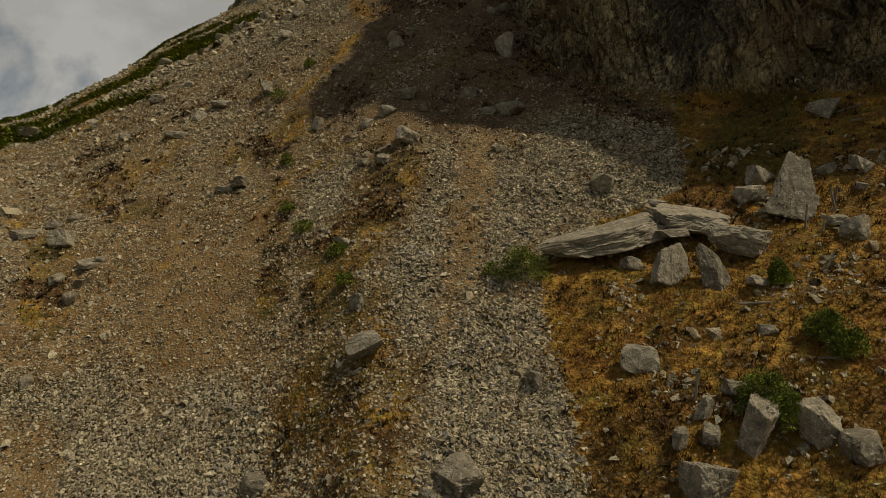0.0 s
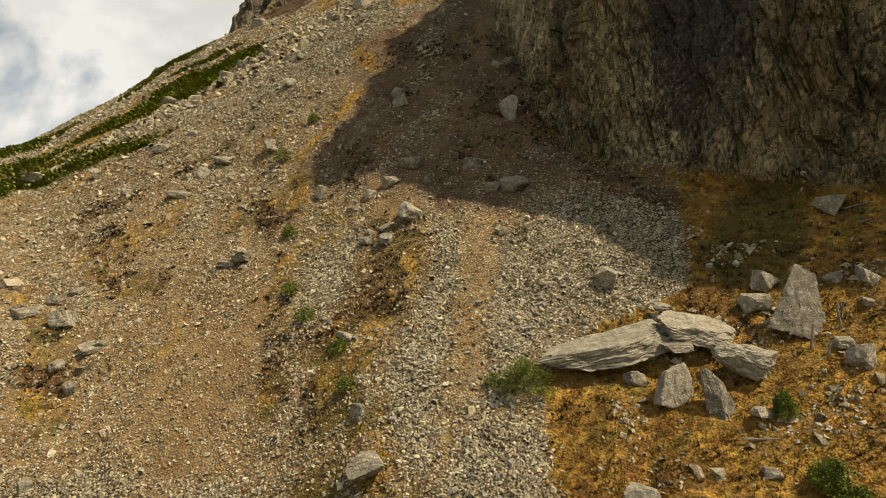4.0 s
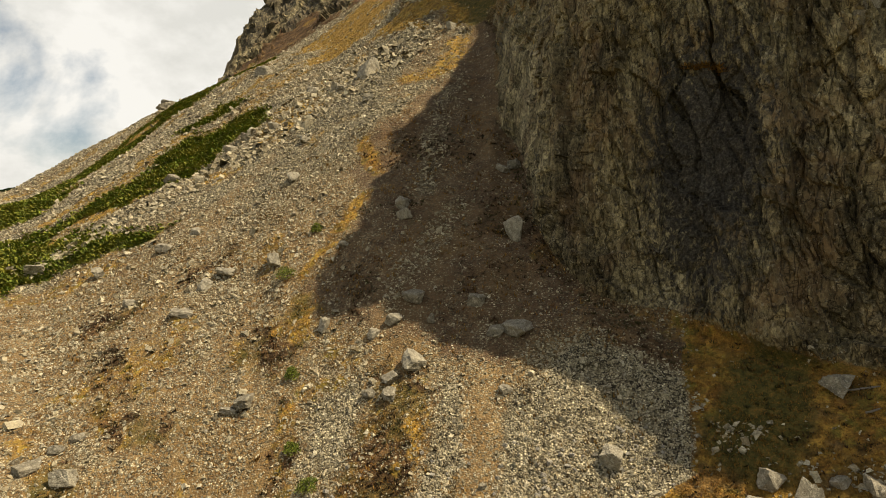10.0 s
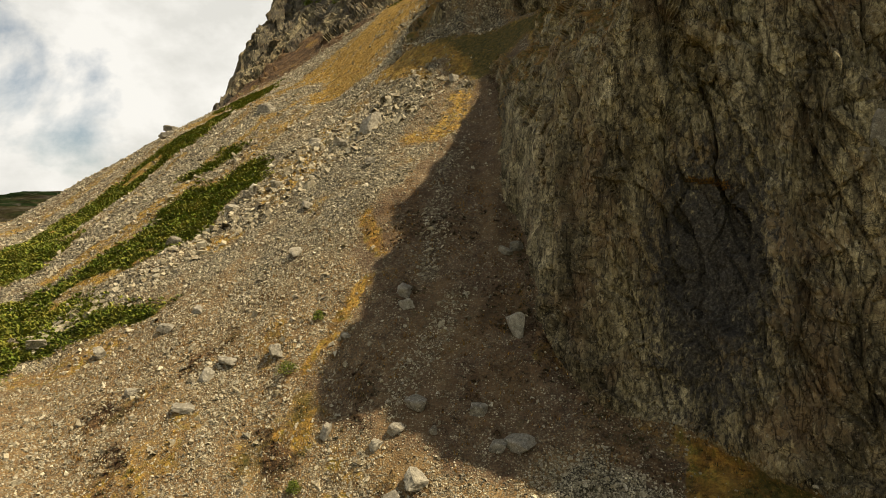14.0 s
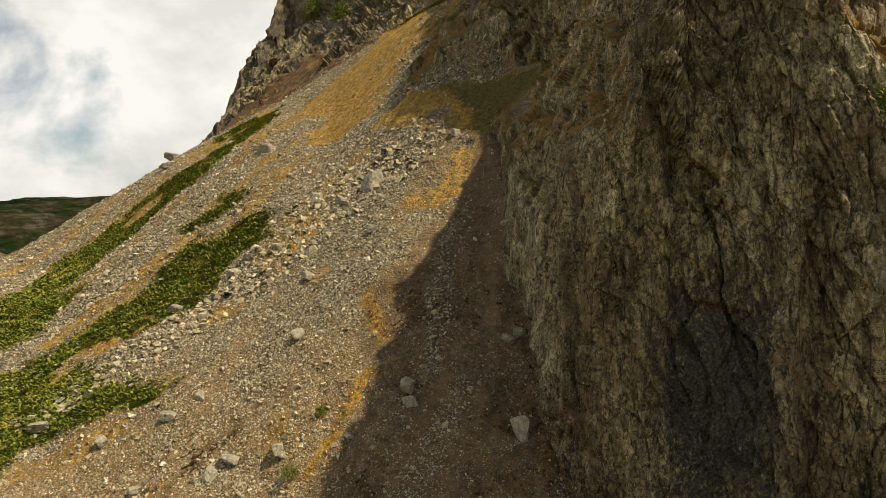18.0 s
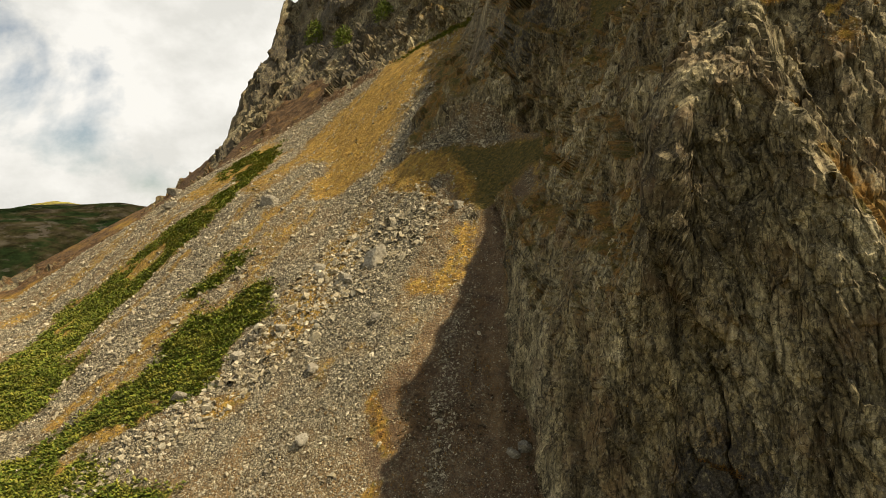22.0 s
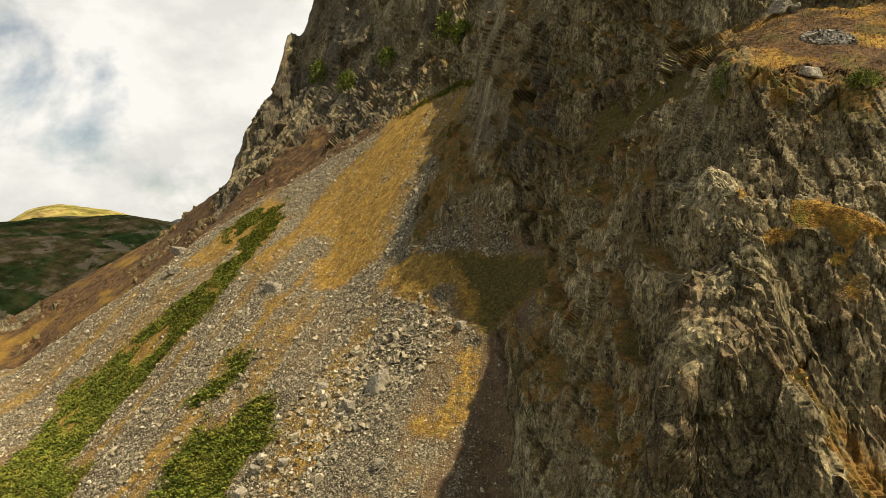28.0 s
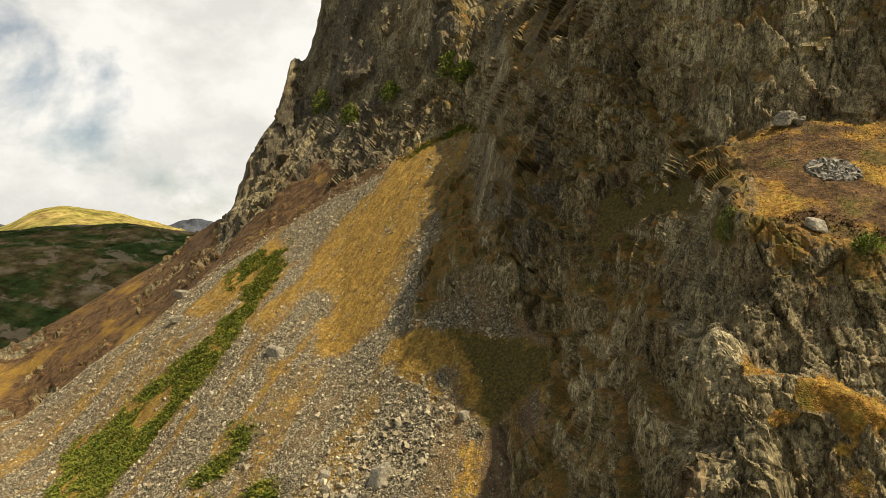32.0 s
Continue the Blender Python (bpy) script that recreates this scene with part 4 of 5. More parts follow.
M_FELL = fell_material("valley_grass", [(0.35, (0.03, 0.045, 0.012)), (0.5, (0.07, 0.075, 0.02)), (0.65, (0.13, 0.10, 0.03))], 0.02, 0.3)
# cloud shadow over this heathery fell is put into its near-black tones
M_SHADEDFELL = fell_material("shaded_heather_fell", [(0.36, (0.005, 0.010, 0.004)), (0.48, (0.010, 0.015, 0.006)), (0.56, (0.022, 0.019, 0.010)), (0.64, (0.040, 0.035, 0.026))], 0.011, 0.45)
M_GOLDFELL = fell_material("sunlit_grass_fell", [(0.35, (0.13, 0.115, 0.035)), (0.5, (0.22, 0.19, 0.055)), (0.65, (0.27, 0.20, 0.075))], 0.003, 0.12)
# the haze of distance is painted in as a blue-grey colour
M_HAZEFELL = fell_material("hazy_distant_fell", [(0.35, (0.055, 0.062, 0.075)), (0.65, (0.075, 0.08, 0.09))], 0.002, 0.1)


def fell(name, mat, r_near, r_top, r_far, z0, crest, rough, label, seed):
    """A hill across the valley: crest given as (bearing, height)."""
    c = np.array(crest, float)
    az = np.linspace(c[0, 0], c[-1, 0], 260)
    # rounded crest line with small crags
    k = np.ones(15) / 15
    zt = np.convolve(np.pad(np.interp(az, c[:, 0], c[:, 1]), 7, mode="edge"), k, mode="valid")
    rows = []
    for u in np.linspace(0, 1, 90):
        rows.append((r_near + (r_top - r_near) * u, z0 + (zt - z0) * (1 - (1 - u) ** 1.5)))
    for u in np.linspace(0.1, 1, 12):
        rows.append((r_top + (r_far - r_top) * u, zt + (z0 - zt) * u ** 1.4))
    p = np.concatenate([np.stack([r * np.sin(np.radians(az)), r * np.cos(np.radians(az)), z + 0 * az], -1) for r, z in rows])
    v, _ = facets(p / (rough * 9), seed, 1.5)
    p[:, 2] += rough * (fbm(p / (rough * 14), 4, seed) + 0.35 * v) * np.repeat(np.clip(np.linspace(0, 14, len(rows)), 0, 1), len(az))
    n, w = len(rows), len(az)
    kk = np.arange(n * w).reshape(n, w)
    f = np.stack([kk[:-1, :-1], kk[:-1, 1:], kk[1:, 1:], kk[1:, :-1]], -1).reshape(-1, 4)
    return tagged(new(name, mesh_from(name, p, f, mat, False)), label, "hill", kind="structure")


valley_floor()
fell("backdrop_heather_fell", M_SHADEDFELL, 640, 1150, 1700, -66, [(-62, 60), (-48, 90), (-37.5, 100), (-35.5, 105), (-32, 111), (-28.2, 117), (-24.1, 110), (-22.2, 105), (-14, 90)], 7, "heathery fell with broken crags, cloud shade in its dark colour", 161)
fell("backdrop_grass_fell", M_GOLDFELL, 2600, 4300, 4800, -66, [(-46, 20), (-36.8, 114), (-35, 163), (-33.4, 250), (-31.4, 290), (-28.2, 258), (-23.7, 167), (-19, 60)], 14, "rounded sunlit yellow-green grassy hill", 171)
fell("backdrop_far_fell", M_HAZEFELL, 4400, 4700, 4850, -66, [(-27, 120), (-24.5, 184), (-23.3, 227), (-22.2, 245), (-20.9, 228), (-17, 120)], 6, "distant fell with blue-grey haze in its colour", 181)
fell("backdrop_west_fell", M_HAZEFELL, 4400, 4750, 4850, -66, [(-44, 90), (-38, 170), (-36, 190), (-34.2, 150), (-32, 80)], 8, "distant fell with grey haze in its colour", 191)


# ---- loose stones ----
def surface(i, j, u, v):
    G = X.reshape(NR, NC, 3)
    return (G[i, j] * ((1 - u) * (1 - v))[:, None] + G[i, j + 1] * (u * (1 - v))[:, None] + G[i + 1, j] * ((1 - u) * v)[:, None] + G[i + 1, j + 1] * (u * v)[:, None])


GQ = X.reshape(NR, NC, 3)
CELL = np.linalg.norm(np.cross(GQ[:-1, 1:] - GQ[:-1, :-1], GQ[1:, :-1] - GQ[:-1, :-1]), axis=2)


def scatter(weight, n, rng):
    """n places on the mountain, more of them where weight (per vertex) is high."""
    w = CELL * weight.reshape(NR, NC)[:-1, :-1]
    w[:, (AZ[:-1] < -36) | (AZ[:-1] > 35.5)] = 0
    c = np.cumsum(w.ravel())
    k = np.searchsorted(c, rng.random(n) * c[-1])
    i, j = k // (NC - 1), k % (NC - 1)
    pos = surface(i, j, rng.random(n), rng.random(n))
    return pos, NRM.reshape(NR, NC, 3)[i, j]


BOX = np.array([[-1, -1, -1], [1, -1, -1], [1, 1, -1], [-1, 1, -1], [-1, -1, 1], [1, -1, 1], [1, 1, 1], [-1, 1, 1]], float) * 0.5
BOXF = np.array([[4, 5, 6], [4, 6, 7], [0, 1, 5], [0, 5, 4], [1, 2, 6], [1, 6, 5], [2, 3, 7], [2, 7, 6], [3, 0, 4], [3, 4, 7]])


def turns(n, rng, flat):
    """Random turns; flat: how far stones lie on their flat side."""
    a, b, c = rng.normal(0, flat, n), rng.normal(0, flat, n), rng.random(n) * 6.283
    ca, sa, cb, sb, cc, sc = np.cos(a), np.sin(a), np.cos(b), np.sin(b), np.cos(c), np.sin(c)
    o, z = np.ones(n), np.zeros(n)
    rx = np.stack([o, z, z, z, ca, -sa, z, sa, ca], -1).reshape(n, 3, 3)
    ry = np.stack([cb, z, sb, z, o, z, -sb, z, cb], -1).reshape(n, 3, 3)
    rz = np.stack([cc, -sc, z, sc, cc, z, z, z, o], -1).reshape(n, 3, 3)
    return rx @ ry @ rz


def stones(name, pos, nrm, size, rng, mat, label, parent=None):
    n = len(pos)
    v = BOX[None] * (1 + rng.normal(0, 0.16, (n, 8, 3)))
    v[:, 4:, :2] *= rng.uniform(0.35, 0.95, (n, 1, 2))
    v += rng.normal(0, 0.13, (n, 8, 3))
    v *= (size[:, None] * np.stack([rng.uniform(0.8, 1.5, n), rng.uniform(0.55, 1.0, n), rng.uniform(0.45, 0.8, n)], -1))[:, None]
    v = np.einsum("nij,nkj->nki", turns(n, rng, 0.6), v)
    v += (pos + nrm * (size * 0.08)[:, None])[:, None]
    f = BOXF[None] + (np.arange(n) * 8)[:, None, None]
    ob = new(name, mesh_from(name, v.reshape(-1, 3), f.reshape(-1, 3), mat))
    if parent:
        ob.parent = parent
    return tagged(ob, label, "" if parent else "stones", kind="stuff")


rng = np.random.default_rng(7)
bare = (1 - rock) * (sv < 6.15) * (rr > 17) * ((sv < 3.05) | (az_v < 3.8)) * (1 - olive)
stony = bare * np.clip(0.015 + 0.9 * gravel * (1 - grass) + 0.45 * (1 - grass) * (1 - 0.55 * soil) * (1 - 0.82 * shadow_earth) - 0.6 * green, 0.012, 1)
front = stony * np.exp(-np.maximum(rr - 26, 0) / 18.0)
p, q = scatter(front, 92000, rng)
stones("scree_stones", p, q, np.clip(rng.lognormal(-2.36, 0.40, len(p)), 0.05, 0.40), rng, M_STONE, "angular grey and tan scree stones", GROUND)
p, q = scatter(stony * np.exp(-np.maximum(60 - rr, 0) / 8.0) * np.exp(-np.maximum(rr - 70, 0) / 60), 38000, rng)
stones("upper_scree_stones", p, q, np.clip(rng.lognormal(-1.85, 0.45, len(p)), 0.09, 0.8), rng, M_STONE, "coarse grey scree stones", GROUND)
p, q = scatter(bare * np.clip(gravel + 0.25 - green - grass, 0.01, 1) * (rr > 115) * (rr < 250), 16000, rng)
stones("high_scree_stones", p, q, np.clip(rng.lognormal(-1.3, 0.45, len(p)), 0.15, 1.2), rng, M_STONE, "coarse stones high on the scree", GROUND)
blocky = bare * over(((-38, 84), (-26, 92), 4, 5), ((-27, 94), (-14, 104), 5, 6), ((-8, 108), (-20, 98), 6, 6), ((-48, 78), (-44, 84), 3, 3), ((-24, 106), (-16, 112), 4, 4))
p, q = scatter(blocky, 2200, rng)
stones("block_field", p, q, np.clip(rng.lognormal(-0.92, 0.45, len(p)), 0.2, 1.5), rng, M_STONE, "jumbled pale blocks in the scree", GROUND)
pebbly = shelf * (P[:, 0] > 8) * (rr < 48) * step(fbm(P * 0.35, 3, 146), 0.12, 0.35)
p, q = scatter(pebbly + 0.05 * shelf * (rr < 45) * (rr > 17), 1300, rng)
stones("shelf_stones", p, q, np.clip(rng.lognormal(-1.95, 0.5, len(p)), 0.06, 0.55), rng, M_STONE, "pale stones scattered over the grassy shelf", GROUND)
cobble = plateau * np.exp(-((P[:, 0] - 39) / 2.6) ** 2 - ((P[:, 1] - 74.5) / 2.2) ** 2)
p, q = scatter(np.where(cobble > 0.35, 1.0, 0.0), 700, rng)
stones("stone_heap", p, q, rng.uniform(0.25, 0.6, len(p)), rng, M_HEAP, "heap of grey stones on the grassy top", GROUND)

# single stones of the nearest scree, each a piece of its own
STONE_MESHES = []
for k in range(10):
    v = BOX * (1 + rng.normal(0, 0.12, (8, 3)))
    v[4:, :2] *= rng.uniform(0.4, 0.9, 2)
    v = (v + rng.normal(0, 0.07, (8, 3))) * (rng.uniform(0.9, 1.5), rng.uniform(0.6, 1.0), rng.uniform(0.35, 0.65))
    STONE_MESHES.append(mesh_from("stone", v, BOXF, M_STONE1))
lower = bare * np.clip(gravel, 0, 1) * (1 - grass) * (P[:, 0] > -10) * (P[:, 0] < 14) * (P[:, 1] < 42) * (P[:, 1] > 20)
p, q = scatter(lower, 280, rng)
for a, b in zip(p, q):
    ob = new("stone", STONE_MESHES[rng.integers(10)])
    s = float(rng.uniform(0.15, 0.32))
    ob.matrix_world = Matrix.Translation(a + b * 0.05) @ Euler((float(rng.normal(0, 0.4)), float(rng.normal(0, 0.4)), float(rng.random() * 6.28))).to_matrix().to_4x4() @ Matrix.Scale(s, 4)
    ob.parent = GROUND


# ---- grass tussocks and bracken ----
def tufts(name, pos, size, rng, mat, label, blades=7, width=0.10, droop=0.5, cat="grass"):
    n = len(pos)
    ang = rng.random((n, blades)) * 6.283
    lean = rng.uniform(0.15, 0.9, (n, blades)) * droop * 1.6
    ln = size[:, None] * rng.uniform(0.6, 1.15, (n, blades))
    wd = ln * width
    dx, dy = np.cos(ang), np.sin(ang)
    base = pos[:, None] + np.stack([dx, dy, 0 * dx], -1) * (size[:, None] * rng.uniform(0, 0.45, (n, blades)))[..., None] - np.array([0, 0, 0.03])
    side = np.stack([-dy, dx, 0 * dx], -1) * wd[..., None]
    mid = base + np.stack([dx * np.sin(lean) * ln * 0.55, dy * np.sin(lean) * ln * 0.55, np.cos(lean) * ln * 0.6], -1)
    tip = base + np.stack([dx * np.sin(lean) * ln * 1.25, dy * np.sin(lean) * ln * 1.25, np.cos(lean) * ln * 0.85], -1)
    m = n * blades
    if width > 0.2:
        v = np.stack([base, mid + side, tip, mid - side], 2).reshape(-1, 3)
        f = np.array([[0, 1, 3], [1, 2, 3]])[None] + (np.arange(m) * 4)[:, None, None]
    else:
        v = np.stack([base - side, base + side, tip], 2).reshape(-1, 3)
        f = np.array([[0, 1, 2]])[None] + (np.arange(m) * 3)[:, None, None]
    return tagged(new(name, mesh_from(name, v, f.reshape(-1, 3), mat)), label, cat, kind="stuff")


p, q = scatter((1 - rock) * grass * (rr > 17) * (rr < 60) * np.exp(-np.maximum(rr - 24, 0) / 22), 22000, rng)
tufts("grass", p, rng.uniform(0.10, 0.30, len(p)), rng, M_GRASS, "dry orange moorland grass tussocks", 6, 0.09)
p, q = scatter(np.maximum(grass * (1 - rock) * (1 - plateau) * (1 - olive) * (1 - brown_foot), ledge * 0.5) * (rr > 50) * (rr < 210) * (sv < 7), 20000, rng)
M_GOLD = leaf_material("golden_grass", (0.15, 0.08, 0.02), (0.31, 0.19, 0.045), (0.44, 0.30, 0.09))
tufts("high_grass", p, rng.uniform(0.15, 0.42, len(p)), rng, M_GOLD, "golden grass on the upper slopes", 5, 0.13, 0.8)
p, q = scatter(plateau + tread, 5000, rng)
tufts("plateau_grass", p, rng.uniform(0.12, 0.3, len(p)), rng, M_GRASS, "short brown grass on the rocky top", 5, 0.12, 0.8)
p, q = scatter(bare * (1 - grass) * (1 - green) * step(wobf, 0.0, 0.3) * (rr < 80), 3500, rng)
tufts("scree_grass", p, rng.uniform(0.15, 0.45, len(p)), rng, M_GRASS, "sparse yellow grass between the scree stones", 6, 0.10)
p, q = scatter(bracken * (1 - rock) * (rr > 60), 28000, rng)
tufts("bracken", p, rng.uniform(0.28, 0.72, len(p)), rng, M_BRACKEN, "green bracken patches on the scree", 5, 0.26, 1.0, "bracken")
p, q = scatter(heath_and_shade * (1 - rock) * (rr > 17) * (rr < 75), 3000, rng)
M_HEATH = leaf_material("heather", (0.028, 0.016, 0.010), (0.06, 0.03, 0.018), (0.05, 0.055, 0.016))
tufts("heather", p, rng.uniform(0.18, 0.42, len(p)), rng, M_HEATH, "low dark brown heather clumps", 8, 0.16, 0.8, "heather")

# orange grass on a ledge across the dark wall
near_ledge = np.where((np.abs(X[:, 0] - 18.3) < 1.5) & (np.abs(X[:, 1] - 47.0) < 3.5) & (np.abs(X[:, 2] - 40.2 + 0.25 * (X[:, 0] - 18.3)) < 0.22) & (rock > 0.5))[0]
tufts("ledge_grass", X[rng.choice(near_ledge, 90)], rng.uniform(0.25, 0.55, 90), rng, M_GRASS, "orange grass tuft on a ledge of the dark wall", 7, 0.10, 1.0)


# ---- boulders ----
def on_ground(x, y):
    az, r = math.degrees(math.atan2(x, y)), math.hypot(x, y)
    j = int(np.clip(np.searchsorted(AZ, az), 0, NC - 1))
    i = int(np.searchsorted(np.maximum.accumulate(R0[:, j]), r))
    return Vector(GQ[min(i, NR - 1), j])


def ball(level):
    bm = bmesh.new()
    bmesh.ops.create_icosphere(bm, subdivisions=level, radius=1.0)
    v = np.array([x.co for x in bm.verts])
    f = np.array([[x.index for x in g.verts] for g in bm.faces])
    bm.free()
    return v, f


BALLS = {3: ball(3), 5: ball(5)}


def boulder_mesh(seed, cuts=11, chip=0.05, level=3, taper=0.0, skew=0.0):
    """A broken block: a ball cut flat by many planes, with chipped edges; taper draws its top in, skew leans the top aside."""
    r = np.random.default_rng(seed)
    v = BALLS[level][0] * 1.75
    axes = np.concatenate([np.eye(3), -np.eye(3), r.normal(0, 1, (cuts, 3))]) + r.normal(0, 0.22, (cuts + 6, 3))
    axes /= np.linalg.norm(axes, axis=1, keepdims=True)
    lims = np.where(np.arange(len(axes)) < 6, r.uniform(0.66, 0.95, len(axes)), r.uniform(0.72, 1.05, len(axes)))
    # each point is drawn in along its own ray, so that the block stays convex
    u = v / np.linalg.norm(v, axis=1, keepdims=True)
    reach = np.min(np.where(u @ axes.T > 0.05, lims / np.maximum(u @ axes.T, 0.05), 9.0), axis=1)
    v = u * np.minimum(reach, 1.6)[:, None]
    n = v / np.linalg.norm(v, axis=1, keepdims=True)
    fv, fe = facets(v * 1.9 + seed, seed, 1.4)
    fw, _ = facets(v * (5.0, 5.0, 7.0) + seed, seed + 9, 1.2)
    v += n * (chip * 1.7 * fv + chip * 0.7 * fw + chip * 0.6 * fbm(v * 5 + seed, 3, seed) - chip * 0.6 * np.clip(1 - fe / 0.10, 0, 1))[:, None]
    lo, hi = v.min(0), v.max(0)
    v = (v - (lo + hi) / 2) / (hi - lo)
    k = v[:, 2:] + 0.5
    v[:, :2] *= 1 - taper * k
    v[:, :1] += skew * k
    return v


def boulder(name, x, y, dims, turn=(0, 0, 0), sink=0.25, seed=1, label="grey lichened boulder", group="", mat=None, lift=0.0, cuts=11, chip=0.05, taper=0.0, skew=0.0):
    level = 5 if max(dims) > 1.6 and y < 45 else 3
    v = boulder_mesh(seed, cuts, chip, level, taper, skew)
    me = mesh_from(name, v * dims, BALLS[level][1], mat or M_BOULDER)
    ob = tagged(new(name, me), label, "boulder", group)
    g = on_ground(x, y)
    m = Euler([radians(a) for a in turn]).to_matrix()
    low = min((m @ Vector(w)).z for w in (v * dims)[::7])
    ob.matrix_world = Matrix.Translation((g.x, g.y, g.z - low - sink * dims[2] + lift)) @ m.to_4x4()
    return ob


# the slab outcrop on the shelf: a long slab and its neighbours lean on upright blocks
boulder("rock_slab", 8.2, 34.2, (7.0, 3.0, 1.5), (16, -13, 4), 0.30, 3, "long grey tilted rock slab jutting over the grass", "slab outcrop", lift=0.45, cuts=9, chip=0.06)
boulder("rock_slab", 12.9, 34.2, (3.9, 2.8, 1.1), (20, 6, -10), 0.1, 4, "broad grey rock slab propped on blocks", "slab outcrop", lift=0.0, cuts=9, chip=0.06)
boulder("rock_slab", 14.3, 31.6, (3.0, 2.0, 1.7), (-8, 12, -18), 0.1, 5, "overhanging wedge of grey rock with grass on top", "slab outcrop", lift=0.0, cuts=9, chip=0.07)
boulder("boulder", 10.7, 31.6, (2.2, 1.7, 2.5), (-14, 4, 20), 0.25, 6, "upright grey block under the slab", "slab outcrop", cuts=2, taper=0.25)
boulder("boulder", 12.4, 30.2, (1.7, 1.5, 2.9), (-24, -12, 35), 0.25, 7, "lichen-spotted pointed block under the slab", "slab outcrop", cuts=4, taper=0.6)
boulder("boulder", 9.5, 33.0, (1.1, 0.9, 0.8), (0, 8, 10), 0.3, 8, "small wedged rock beneath the slab", "slab outcrop")
boulder("boulder", 11.7, 33.2, (1.7, 1.1, 0.45), (6, -6, 5), 0.0, 9, "thin grey wedged rock slab", "slab outcrop", lift=0.9)
boulder("boulder", 12.0, 36.4, (1.2, 0.8, 0.5), (4, 4, 0), 0.2, 10, "flat stone on the slab outcrop", "slab outcrop", lift=0.35)
boulder("boulder", 11.5, 34.9, (0.8, 0.6, 1.0), (0, 12, 0), 0.2, 12, "jammed grey stone between slabs", "slab outcrop", lift=0.4)
boulder("boulder", 17.7, 33.6, (2.9, 1.6, 3.9), (-16, 9, -8), 0.14, 21, "tall pointed grey boulder standing on the shelf", "shelf boulders", cuts=3, taper=0.58, skew=0.10)

# a pale flake standing out from the wall of the buttress
flake = boulder("rock_flake", 23.6, 39.2, (1.7, 1.2, 5.0), (8, 24, -20), 0.0, 22, "pale leaning rock flake on the buttress wall", cuts=6, chip=0.04)
flake.location = (25.6, 41.6, 42.0)

SHELF = [(17.6, 36.5, 1.4, 1.2), (16.6, 35.3, 1.4, 1.2), (9.6, 39.8, 1.7, 1.3), (18.9, 30.2, 1.3, 1.3), (8.0, 26.8, 1.5, 1.5), (8.4, 21.2, 1.6, 1.5), (10.5, 22.2, 1.3, 2.3), (8.2, 22.6, 0.7, 0.9), (9.1, 22.3, 0.9, 0.7), (9.4, 23.7, 0.7, 1.1), (12.2, 21.2, 1.4, 1.7), (13.0, 20.2, 1.5, 1.0), (10.8, 24.2, 0.9, 0.7), (13.2, 26.6, 0.8, 0.5), (14.0, 29.1, 1.3, 0.6), (18.9, 31.5, 1.0, 0.6), (21.9, 34.4, 1.4, 0.7), (20.6, 35.4, 0.9, 0.6), (21.2, 33.2, 0.8, 0.5), (23.2, 40.2, 1.6, 1.5)]
LOWER = [(-3.7, 30.2, 1.9, 1.4), (-21.9, 34.3, 1.0, 0.8), (3.9, 27.6, 0.8, 1.0), (-8.0, 27.4, 1.2, 1.0), (0.6, 23.9, 1.9, 0.8), (-15.1, 48.5, 2.3, 0.9), (-2.7, 47.5, 1.9, 1.5), (-4.3, 47.0, 1.6, 0.7), (-5.6, 46.4, 1.0, 0.7), (-4.3, 45.7, 1.4, 0.8), (-25.5, 43.8, 1.7, 1.4), (-28.5, 44.6, 1.8, 0.7), (-26.8, 47.6, 1.0, 0.6), (-27.7, 46.5, 1.0, 0.7), (-22.9, 42, 1.4, 0.6), (-22.1, 42.4, 1.0, 0.5), (-24.1, 40.8, 0.9, 0.9), (-22.7, 39.6, 1.0, 0.9), (-4.4, 33.2, 1.0, 0.9), (-6.0, 38.4, 1.0, 0.8), (3.7, 44.9, 1.0, 0.6), (1.9, 38.8, 0.5, 0.5)]
UPPER = [(5.5, 59.2, 1.7, 2.5), (-4.5, 62.8, 1.8, 1.1), (-3.0, 52.9, 1.8, 1.2), (2.0, 51.8, 1.4, 1.4), (4.9, 49.3, 2.3, 1.2), (3.4, 49.3, 1.3, 1.0), (-10.1, 52.8, 1.3, 1.2), (-30.3, 69.6, 1.7, 1.1), (-27.5, 70.9, 1.6, 0.9), (-16.7, 62, 2.0, 1.3), (-37.3, 69.6, 1.6, 1.5), (-30.6, 62.6, 1.2, 0.8), (-23.9, 58.6, 2.0, 1.0), (5.2, 68.5, 1.4, 1.0), (6.4, 69.0, 1.5, 1.2), (-21.3, 62.6, 1.9, 0.9), (-23, 62, 1.7, 0.9), (-16, 47.8, 1.2, 0.6), (-4.5, 51.4, 1.3, 1.1), (-5.9, 50.7, 1.0, 0.9), (-1.6, 51, 1.0, 0.8), (-10.1, 61.1, 1.1, 0.7)]
HIGH = [(-13.4, 102.7, 3.6, 3.6), (-38.1, 89.5, 2.2, 1.6), (-4.9, 64.3, 1.7, 1.3), (-19, 84.4, 2.0, 1.1), (-18, 74.1, 1.8, 1.0), (-47.3, 74.9, 3.0, 1.3), (-11.2, 87.9, 1.5, 1.1), (-17.7, 101.5, 2.4, 1.8), (-22.8, 107.5, 2.0, 1.4), (-25.7, 95.7, 2.2, 1.2), (-31.5, 93.5, 2.0, 1.3), (-30.5, 96.7, 1.9, 1.2), (-42.4, 147, 5.0, 3.0), (-84.1, 191.5, 4.2, 2.2), (-17, 100.4, 2.1, 1.7), (-0.5, 106.6, 1.8, 1.7), (-92, 214, 5, 3)]
